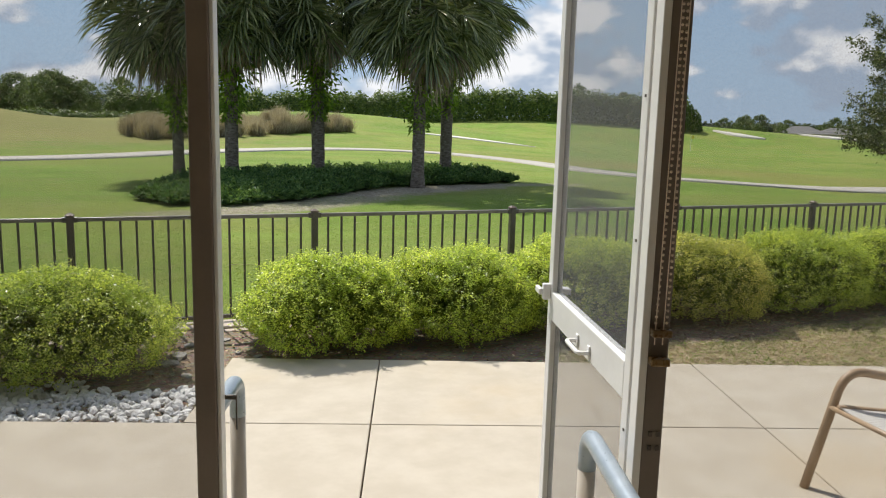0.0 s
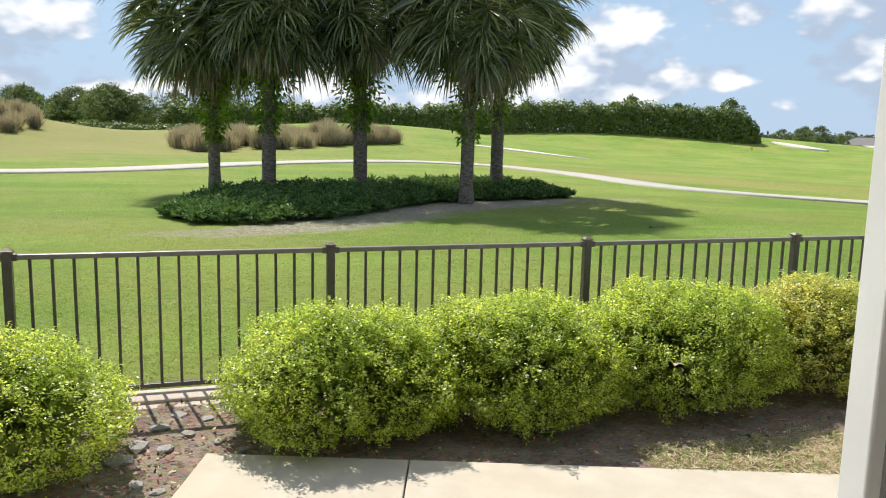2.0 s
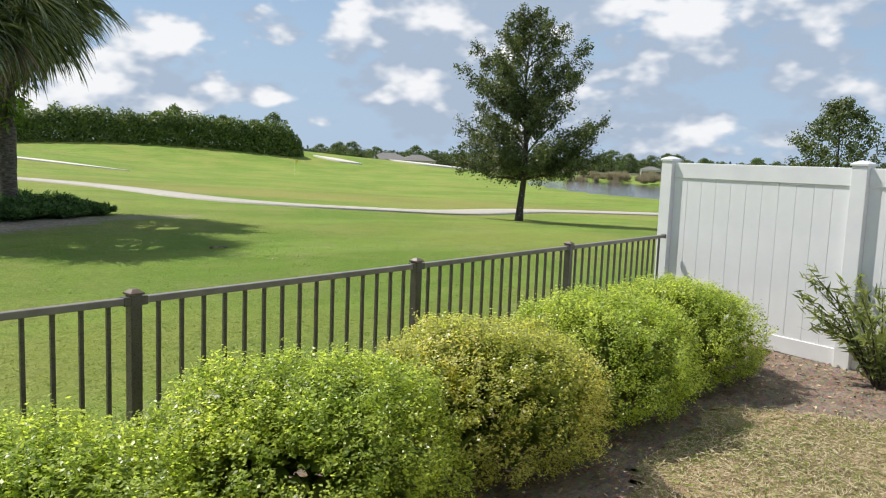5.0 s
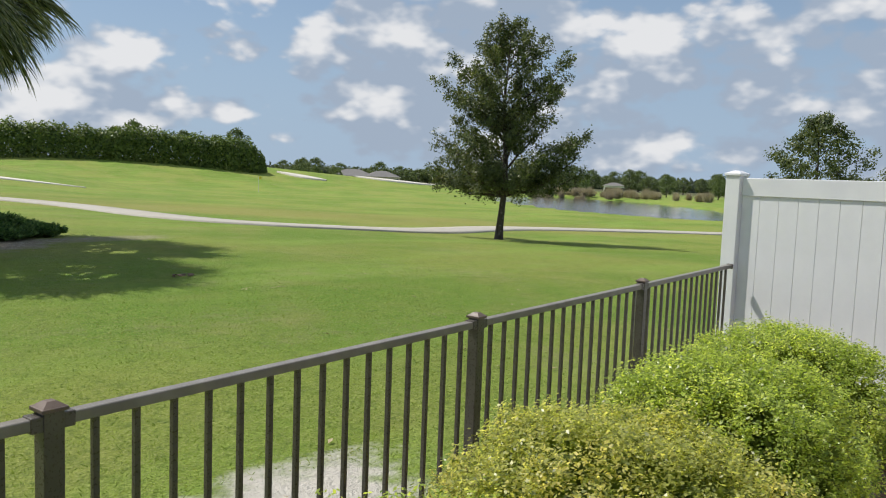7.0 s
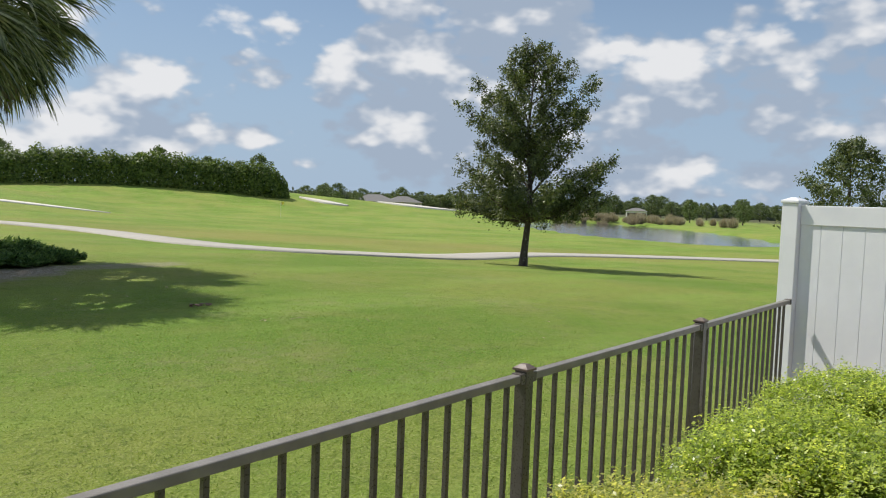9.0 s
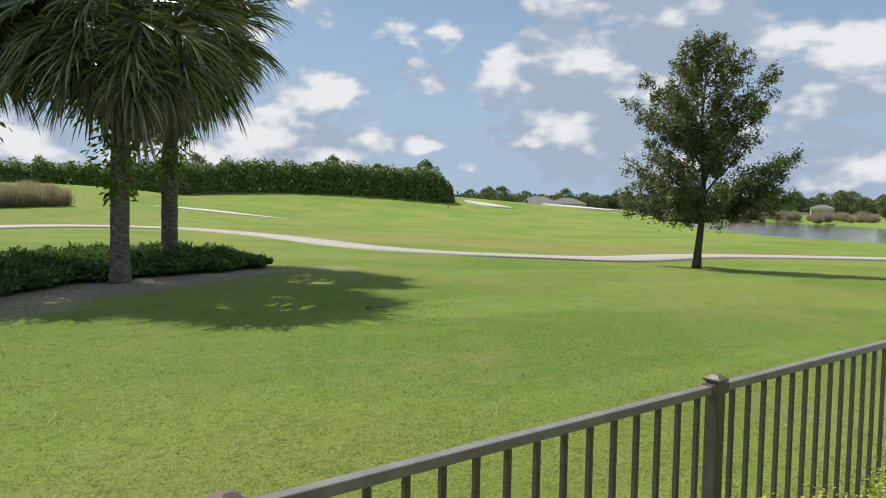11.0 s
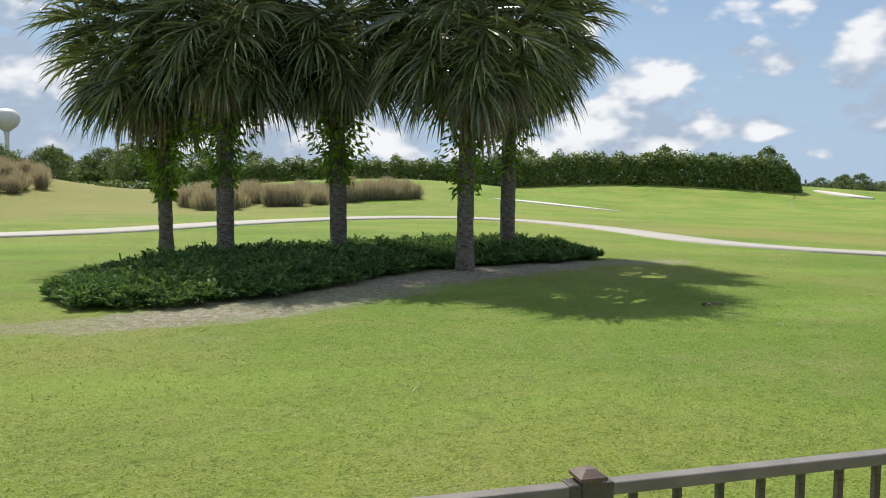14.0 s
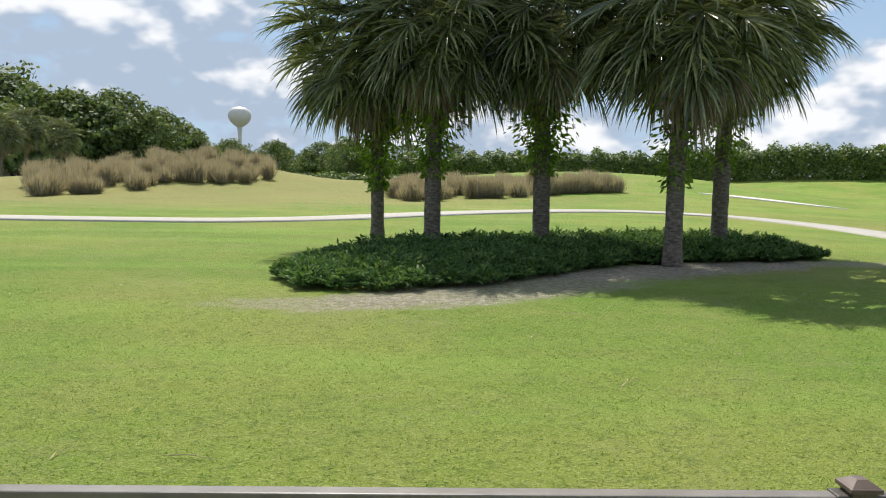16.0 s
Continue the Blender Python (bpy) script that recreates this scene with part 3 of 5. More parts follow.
# ---- railing ----
def railing():
    f = thing("railing", "low bronze aluminium railing with square pickets along the lawn", "fence")
    top, span, first, bays = 0.872, 1.84, -0.205 - 3 * 1.84, 8
    picket = mesh_of("picket", boxed((-0.0085, -0.0085, 0.055), (0.0085, 0.0085, top - 0.03), None, 0.0015), BRONZE)
    post = mesh_of("post", boxed((-0.0255, -0.0255, -0.1), (0.0255, 0.0255, 0.883), None, 0.003), BRONZE)
    bm = boxed((-0.033, -0.033, 0.883), (0.033, 0.033, 0.893), None, 0.002)
    r = bmesh.ops.create_cone(bm, segments=4, radius1=0.042, radius2=0.016, depth=0.013, cap_ends=True)
    bmesh.ops.transform(bm, verts=r["verts"], matrix=pose(0, 0, 0.8995, 0, 0, 45))
    cap = mesh_of("cap", bm, BRONZE_CAP)
    for i in range(bays + 1):
        x = first + span * i
        if i < bays:
            p = part("post", post, None, f)
            p.location = (x, FENCE_Y, 0)
            part("cap", cap, None, p, "reddish-brown pyramid cap")
        if i == bays:
            break
        x0, x1 = x + 0.0255, x + span - (0.0255 if i < bays - 1 else 0.0)
        # top rail: the sheen of sky and sun is in its paler colour
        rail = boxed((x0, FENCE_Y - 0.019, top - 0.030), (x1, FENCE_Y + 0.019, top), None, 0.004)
        part("top_rail", rail, SHEEN_BRONZE, f, "bronze top rail, lighter in colour for its sky sheen")
        part("bottom_rail", boxed((x0, FENCE_Y - 0.016, 0.03), (x1, FENCE_Y + 0.016, 0.058), None, 0.003), BRONZE, f)
        for s in (0, 1):
            xb = x0 - 0.001 if s == 0 else x1 + 0.001
            part("bracket", boxed((xb - (0 if s == 0 else 0.03), FENCE_Y - 0.0225, top - 0.036), (xb + (0.03 if s == 0 else 0), FENCE_Y + 0.0225, top + 0.004), None, 0.003), BRONZE, f)
        n = 16
        for k in range(1, n):
            q = part("picket", picket, None, f)
            q.location = (x + span * k / n, FENCE_Y, 0)
    return f


railing()


# ---- white privacy fence, parallel to the house's side ----
def privacy_fence():
    f = thing("privacy_fence", "white vinyl privacy fence with square posts and flat caps", "fence")
    m = pose(9.10, 6.60, 0, 0, 0, -106.0)          # x runs along the fence, away from the railing
    post_top, span = 1.62, 1.87
    post = mesh_of("post", boxed((-0.0635, -0.0635, -0.1), (0.0635, 0.0635, post_top - 0.03), None, 0.004), VINYL)
    bm = boxed((-0.073, -0.073, post_top - 0.03), (0.073, 0.073, post_top - 0.008), None, 0.004)
    r = bmesh.ops.create_cone(bm, segments=4, radius1=0.095, radius2=0.03, depth=0.022, cap_ends=True)
    bmesh.ops.transform(bm, verts=r["verts"], matrix=pose(0, 0, post_top + 0.003, 0, 0, 45))
    cap = mesh_of("cap", bm, VINYL)
    board = mesh_of("board", boxed((0.0006, -0.011, 0.06), (0.1524, 0.011, 1.47), None, 0.003), VINYL)
    for i in range(6):
        p = part("post", post, None, f)
        p.matrix_basis = m @ pose(span * i, 0, 0)
        part("cap", cap, None, p)
        if i == 5:
            break
        a, b = span * i + 0.0635, span * (i + 1) - 0.0635
        part("top_rail", boxed((a, -0.022, 1.43), (b, 0.022, 1.575), m, 0.004), VINYL, f)
        part("bottom_rail", boxed((a, -0.022, -0.03), (b, 0.022, 0.11), m, 0.004), VINYL, f)
        n = 11
        for k in range(n):
            w = (b - a) / n
            q = part("board", board, None, f)
            q.matrix_basis = m @ pose(a + w * k, 0, 0) @ Matrix.Diagonal((w / 0.153, 1, 1, 1))
    return f


privacy_fence()


# ---- lanai: screened enclosure with an open screen door ----
LANAI_H = 2.62


def lanai():
    fl = part("floor", boxed((-4.2, -4.4, -0.1), (4.2, 0.06, 0.10), HOUSE, 0.008), PATIO)
    tagged(fl, "smooth beige concrete porch floor", "floor", kind="structure")
    w = part("wall_house", boxed((-4.4, -4.6, 0.0), (4.4, -4.4, LANAI_H), HOUSE), STUCCO)
    tagged(w, "beige stucco house wall", "wall", kind="structure")
    for name, u in (("wall_left", -4.3), ("wall_right", 4.3)):
        w = part(name, boxed((u - 0.1, -4.38, 0.0), (u + 0.1, -0.06, LANAI_H), HOUSE), STUCCO)
        tagged(w, "beige stucco porch side wall", "wall", kind="structure")
    c = part("ceiling", boxed((-4.4, -4.6, LANAI_H + 0.003), (4.4, 0.14, LANAI_H + 0.2), HOUSE), STUCCO)
    tagged(c, "plain porch ceiling", "ceiling", kind="structure")
    e = thing("screen_enclosure", "brown aluminium porch frame with insect screen", "screen frame", kind="structure")
    posts = (-4.17, -2.35, -0.462, 0.462, 2.35, 4.17)
    for u in posts:
        slim = 0.014 if abs(u) < 1 else 0.0                 # the door posts are slimmer on their outer side
        part("post", boxed((u - 0.028 + (slim if u < 0 else 0), -0.018, 0.1), (u + 0.028 - (slim if u > 0 else 0), 0.016, LANAI_H), HOUSE, 0.003), BROWN_POST, e)
    for a, b in zip(posts, posts[1:]):
        door = abs((a + b) / 2) < 0.2
        part("header", boxed((a + (0.014 if 0 < a < 1 else 0.028), -0.025, 2.25), (b - (0.014 if -1 < b < 0 else 0.028), 0.025, 2.33), HOUSE, 0.003), BROWN_POST, e)
        if not door:
            part("sill", boxed((a + (0.014 if 0 < a < 1 else 0.028), -0.025, 0.1), (b - (0.014 if -1 < b < 0 else 0.028), 0.025, 0.15), HOUSE, 0.003), BROWN_POST, e)
            s = part("screen", boxed((a + (0.015 if 0 < a < 1 else 0.029), 0.0, 0.15), (b - (0.015 if -1 < b < 0 else 0.029), 0.0012, 2.25), HOUSE), CLEAR_SCREEN, e, "thin see-through insect screen")
            s.visible_shadow = False
    # white jambs of the doorway
    part("jamb", boxed((-0.434, -0.012, 0.1), (-0.426, 0.022, 2.25), HOUSE, 0.002), WHITE_ALU, e, "white door jamb")
    part("jamb", boxed((0.418, -0.021, 0.1), (0.434, 0.026, 2.25), HOUSE, 0.002), WHITE_ALU, e, "white door jamb")
    for z in (0.98, 1.01):
        part("screw", boxed((0.446, -0.022, z), (0.454, -0.018, z + 0.01), HOUSE), BRONZE, e)
        part("screw", boxed((0.462, -0.022, z), (0.470, -0.018, z + 0.01), HOUSE), BRONZE, e)
    part("strike", boxed((-0.426, 0.018, 1.065), (-0.401, 0.022, 1.075), HOUSE, 0.001), BRONZE, e, "dark latch plate")
    part("strike_lip", boxed((-0.404, 0.018, 1.00), (-0.401, 0.022, 1.065), HOUSE, 0.001), BRONZE, e)


def clear_screen():
    k = Nodes("clear_insect_screen", 0.8)
    clear = k.n.new("ShaderNodeBsdfTransparent")
    mx = k.n.new("ShaderNodeMixShader")
    k.l.new(k.span(k.noise(300.0, 1), 0.3, 0.7, 0.16, 0.20), mx.inputs[0])
    k.l.new(clear.outputs[0], mx.inputs[1]), k.l.new(k.b.outputs[0], mx.inputs[2])
    k.l.new(mx.outputs[0], k.n["Material Output"].inputs[0])
    return k.done((0.12, 0.12, 0.12))


CLEAR_SCREEN = clear_screen()
lanai()


def screen_door():
    m = HOUSE @ pose(0.441, 0.066, 0, 0, 0, 93.0)      # x runs from the hinge to the free edge
    d = thing("door_1", "white aluminium screen door swung wide open", "door", kind="structure")
    wide, z0, z1 = 0.78, 0.13, 2.23
    part("stile", boxed((0.0, -0.016, z0), (0.040, 0.016, z1), m, 0.003), WHITE_ALU, d, "hinge stile")
    part("stile", boxed((wide - 0.05, -0.016, z0), (wide, 0.016, z1), m, 0.003), WHITE_ALU, d, "free stile")
    part("top_bar", boxed((0.040, -0.016, z1 - 0.07), (wide - 0.05, 0.016, z1), m, 0.003), WHITE_ALU, d)
    part("kick_rail", boxed((0.040, -0.016, z0), (wide - 0.05, 0.016, z0 + 0.09), m, 0.003), WHITE_ALU, d)
    part("push_bar", boxed((0.040, -0.016, 1.045), (wide - 0.05, 0.016, 1.132), m, 0.003), WHITE_ALU, d)
    for a, b in ((z0 + 0.09, 1.045), (1.132, z1 - 0.07)):
        s = part("screen", boxed((0.040, -0.0006, a), (wide - 0.05, 0.0006, b), m), SCREEN, d, "grey insect screen")
        s.visible_shadow = False
    grip = bend([(0.30, 0.016, 1.07), (0.30, 0.048, 1.07), (0.42, 0.048, 1.07), (0.42, 0.016, 1.07)], 0.015, 4)
    part("handle", tube([m @ p for p in grip], 0.006, 8), WHITE_ALU, d, "white bow handle", True)
    for u in (0.295, 0.405):
        part("handle_foot", boxed((u, 0.016, 1.052), (u + 0.02, 0.021, 1.088), m, 0.002), WHITE_ALU, d)
    latch = part("latch", boxed((wide - 0.035, 0.016, 1.105), (wide - 0.012, 0.040, 1.155), m, 0.004), WHITE_ALU, d, "white latch with lever")
    part("lever", boxed((wide - 0.030, 0.040, 1.120), (wide + 0.030, 0.052, 1.140), m, 0.003), WHITE_ALU, latch)
    part("lever", boxed((wide - 0.03, -0.05, 1.120), (wide + 0.012, -0.016, 1.138), m, 0.003), WHITE_ALU, latch)
    for z in (0.35, 0.93, 1.95):
        part("hinge", boxed((-0.038, -0.006, z), (0.0, 0.008, z + 0.09), m, 0.002), WHITE_ALU, d)
    for z in (0.45, 0.62, 0.80, 0.98, 1.4, 1.7):
        part("rivet", boxed((0.012, 0.016, z), (0.018, 0.018, z + 0.006), m), BRONZE, d)


screen_door()


def bead_chain():
    t = thing("shade_chain", "beaded roller shade chain looped through amber holder", "chain")
    for du, name in ((0.0, "strand"), (0.016, "strand")):
        bm = bmesh.new()
        for i in range(106):
            z = 1.255 + i * 0.0125
            sway = 0.006 * math.sin(i * 0.05 + du * 90)
            r = bmesh.ops.create_uvsphere(bm, u_segments=6, v_segments=4, radius=0.0031)
            bmesh.ops.transform(bm, verts=r["verts"], matrix=HOUSE @ pose(0.440 + du + sway + 0.00012 * i, -0.036, z))
        tube([hp(0.440 + du, -0.036, 1.21), hp(0.453 + du, -0.036, 2.585)], 0.0012, 5, bm)
        part(name, bm, BEAD, t, smooth=True)
    for z in (1.165, 1.225):
        part("holder", boxed((0.4345, -0.042, z), (0.474, -0.018, z + 0.016), HOUSE, 0.003), AMBER, t, "amber plastic holder")
    part("bracket", boxed((0.436, -0.05, 2.56), (0.475, -0.0185, LANAI_H + 0.002), HOUSE, 0.003), AMBER, t)


bead_chain()


def grab_rail(line, leg, mount):
    g = thing("handrail", "grey-blue tubular handrail with taupe leg beside the doorway", "handrail", "handrails at the doorway")
    part("grip", tube(bend([hp(*p) for p in line], 0.055), 0.021, 14), RAIL_PAINT, g, smooth=True)
    for u, v, z, z0 in leg:
        part("leg", tube([hp(u, v, z), hp(u, v, z0)], 0.021, 14), RAIL_LEG, g, "taupe leg", True)
        part("flange", tube([hp(u, v, z0), hp(u, v, z0 + 0.012)], 0.045, 16), RAIL_LEG, g)
    if mount:
        part("rail_bracket", tube([hp(*mount), hp(mount[0], mount[1] + 0.04, mount[2])], 0.034, 14), RAIL_LEG, g)


grab_rail([(-0.51, 0.20, 0.84), (-0.51, 0.20, 0.945), (-0.51, 0.50, 0.945), (-0.51, 0.50, 0.84)], [(-0.51, 0.50, 0.84, 0.0), (-0.51, 0.20, 0.84, 0.0)], None)
grab_rail([(0.375, 0.19, 0.84), (0.375, 0.19, 0.93), (0.385, -0.95, 0.93), (0.385, -0.95, 0.84)], [(0.375, 0.19, 0.84, 0.0), (0.385, -0.95, 0.84, 0.1)], None)


def patio_chair():
    m = pose(3.11, 2.76, 0, 0, 0, -8.0)               # x runs backwards along the chair's side
    c = thing("patio_chair", "tan tubular patio chair with pale striped sling", "chair")
    for y in (0.0, -0.58):
        side = bend([(0, y, 0.0), (0.16, y, 0.565), (0.62, y, 0.47), (0.80, y, 0.0)], 0.12, 8)
        part("arm_frame", tube([m @ p for p in side], 0.021, 12), TAN_TUBE, c, smooth=True)
    for y in (-0.05, -0.53):
        seat = bend([(0.10, y, 0.40), (0.60, y, 0.33), (0.95, y, 0.98)], 0.15, 8)
        part("sling_rail", tube([m @ p for p in seat], 0.016, 10), TAN_TUBE, c, smooth=True)
    for x, z in ((0.10, 0.385), (0.62, 0.345)):
        part("crossbar", tube([m @ Vector((x, 0.0, z)), m @ Vector((x, -0.58, z))], 0.012, 10), TAN_TUBE, c, smooth=True)
    line = bend([(0.10, 0, 0.405), (0.60, 0, 0.335), (0.95, 0, 0.985)], 0.15, 8)
    for k in range(24):
        y0 = -0.06 - k * 0.0192
        bm = bmesh.new()
        rows = [[bm.verts.new(m @ Vector((p.x, y, p.z - 0.018 * math.sin(math.pi * (y + 0.06) / -0.46) + dz))) for y, dz in ((y0, 0), (y0 - 0.0165, 0), (y0 - 0.0165, -0.003), (y0, -0.003))] for p in line]
        for a, b in zip(rows, rows[1:]):
            for j in range(4):
                bm.faces.new((a[j], a[(j + 1) % 4], b[(j + 1) % 4], b[j]))
        part("strap", bm, SLING, c)


patio_chair()


# ---- shrubs along the railing ----
def bush_shoots(rng, seed, rx, ry, h, n):
    """Places and directions of leafy shoots over a lumpy rounded block."""
    d = unit(rng.normal(0, 1, (n, 3)))
    d[:, 2] = np.where(d[:, 2] < -0.60, -d[:, 2], d[:, 2])
    p = 2.25
    k = (np.abs(d[:, 0]) ** p + np.abs(d[:, 1]) ** p + np.abs(d[:, 2]) ** p) ** (-1 / p)
    q = d * k[:, None]
    lump = 1 + 0.065 * np.sin(q[:, 0] * 4.3 + seed) * np.sin(q[:, 1] * 4.1 + 2 * seed) + 0.07 * np.sin(q[:, 0] * 8 + 3 * seed) * np.sin(q[:, 2] * 7 + seed) + 0.045 * np.sin(q[:, 1] * 14 + seed) * np.sin(q[:, 0] * 15)
    deep = 1 - np.abs(rng.normal(0, 0.05, n))
    deep = np.where(rng.random(n) < 0.07, 1 + rng.random(n) * 0.09, deep)
    zc = 0.40 * h
    c = np.stack([q[:, 0] * rx, q[:, 1] * ry, q[:, 2] * np.where(q[:, 2] > 0, h - zc, zc * 1.15)], -1) * (lump * deep)[:, None]
    c[:, 2] = np.maximum(c[:, 2] + zc, 0.05 + 0.08 * rng.random(n))
    return c, d


def bush(x, y, rx, ry, h, seed, material, label, shoots=2700, leaf=0.0180):
    rng = np.random.default_rng(seed)
    c, d = bush_shoots(rng, seed, rx, ry, h, shoots)
    b = thing("shrub", label, "shrub", "clipped shrubs along the railing", at=pose(x, y, -0.03))
    per = 22
    way = unit(d * 0.8 + np.array((0, 0, 0.7)) + rng.normal(0, 0.35, d.shape))
    along = rng.uniform(-0.03, 0.045, (shoots, per, 1))
    pos = c[:, None, :] + way[:, None, :] * along + rng.normal(0, 0.013, (shoots, per, 3))
    face = np.repeat(way, per, 0) * 0.55 + np.array((0, 0.25, 0.75))
    part("foliage", leaves("foliage", rng, pos.reshape(-1, 3), face, leaf, leaf * 0.56, material, 0.0, 0.55, True), None, b)
    # the inside: its shade is put into a darker leaf colour
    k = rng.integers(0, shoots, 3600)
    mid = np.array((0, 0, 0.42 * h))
    part("inner_foliage", leaves("inner_foliage", rng, (c[k] - mid) * rng.uniform(0.35, 0.84, (3600, 1)) + mid, d[k], 0.075, 0.05, BUSH_SHADE), None, b)
    for i in range(5):
        a = rng.uniform(0, 2 * math.pi)
        f = Vector((math.cos(a) * 0.12, math.sin(a) * 0.08, 0))
        tip = Vector((math.cos(a) * rx * 0.55, math.sin(a) * ry * 0.55, h * 0.6))
        part("stem", tube([f, f.lerp(tip, 0.4) + Vector((0, 0, 0.08)), tip], [0.014, 0.010, 0.005], 6), TWIG, b)
    return b


GREEN = "clipped evergreen shrub with small glossy yellow-green leaves"
TAWNY = "clipped evergreen shrub with bronze-tinted new leaves"
for x, y, rx, ry, h, seed, mat, label in (
        (-3.0, 5.70, 0.80, 0.52, 0.66, 11, BUSH_LEAF, GREEN), (-1.65, 5.66, 0.80, 0.55, 0.68, 12, BUSH_LEAF, GREEN), (-0.30, 5.66, 0.76, 0.56, 0.70, 13, BUSH_LEAF, GREEN),
        (1.58, 5.82, 0.62, 0.52, 0.70, 1, BUSH_LEAF, GREEN), (2.62, 5.80, 0.62, 0.55, 0.73, 2, BUSH_LEAF, GREEN), (3.72, 5.80, 0.66, 0.56, 0.77, 3, BUSH_LEAF, GREEN),
        (4.90, 5.78, 0.68, 0.56, 0.76, 4, BUSH_LEAF_RED, TAWNY), (6.08, 5.76, 0.68, 0.57, 0.77, 5, BUSH_LEAF, GREEN), (7.25, 5.74, 0.68, 0.58, 0.76, 6, BUSH_LEAF, GREEN)):
    bush(x, y - 0.03, rx * 1.02, ry * 1.03, h - 0.06, seed, mat, label)


# ---- sabal palms ----
def frond_mesh(seed, rise, dead):
    """One fan leaf on its stalk: x runs outwards; rise in degrees at the base. Folded segments, bent tips."""
    rng = np.random.default_rng(seed)
    bm = bmesh.new()
    stalk = rng.uniform(0.95, 1.3) * (0.72 if dead else 1)
    pts, p, a = [Vector((0.08, 0, 0))], Vector((0.08, 0, 0)), radians(rise)
    for i in range(5):
        p = p + Vector((math.cos(a), 0, math.sin(a))) * stalk / 5
        a -= radians(8 if not dead else 5)
        pts.append(p.copy())
    tube(pts, [0.022, 0.018, 0.015, 0.013, 0.012, 0.011], 5, bm)
    ahead = Vector((math.cos(a), 0, math.sin(a)))
    up = Vector((-ahead.z, 0, ahead.x))
    n = 28
    for i in range(n):
        f = (i + 0.5) / n * 2 - 1
        th = f * radians(112 if not dead else 62) + rng.normal(0, 0.035)
        base = p + ahead * 0.30 * (1 - abs(f)) ** 1.3
        long = (0.96 - 0.28 * abs(f) ** 2) * rng.uniform(0.82, 1.12) * (0.82 if dead else 1)
        d = (ahead * math.cos(th) + Vector((0, 1, 0)) * math.sin(th) + up * (0.42 * abs(math.sin(th)) + rng.normal(0, 0.05))).normalized()
        w = 0.027 if not dead else 0.02
        roll = rng.normal(0, 0.45)
        side = d.cross(up).normalized()
        side = (side * math.cos(roll) + d.cross(side) * math.sin(roll)).normalized()
        hang = rng.uniform(0.8, 3.4) * (1.6 if dead else 1.0)
        rows, q, dd = [], base.copy(), d.copy()
        for j in range(6):
            t = j / 5
            ww = w * (0.4, 1.0, 1.0, 0.75, 0.45, 0.04)[j]
            keel = side.cross(dd).normalized() * ww * 0.7
            rows.append((bm.verts.new(q + side * ww), bm.verts.new(q - keel), bm.verts.new(q - side * ww)))
            dd = (dd + Vector((0, 0, -1)) * hang * (0.02 + 0.30 * t ** 2)).normalized()
            q = q + dd * long / 5
        for r0, r1 in zip(rows, rows[1:]):
            bm.faces.new((r0[0], r0[1], r1[1], r1[0]))
            bm.faces.new((r0[1], r0[2], r1[2], r1[1]))
    return mesh_of("dead_frond" if dead else "frond", bm, FROND_DEAD if dead else FROND)


TIERS = ((80, 6, False), (64, 8, False), (48, 10, False), (32, 12, False), (16, 14, False), (1, 15, False), (-13, 15, False), (-26, 12, False), (-36, 6, True), (-50, 8, True), (-64, 6, True))
FRONDS = [[frond_mesh(100 + 7 * i + j, rise, dead) for j in range(3)] for i, (rise, _, dead) in enumerate(TIERS)]


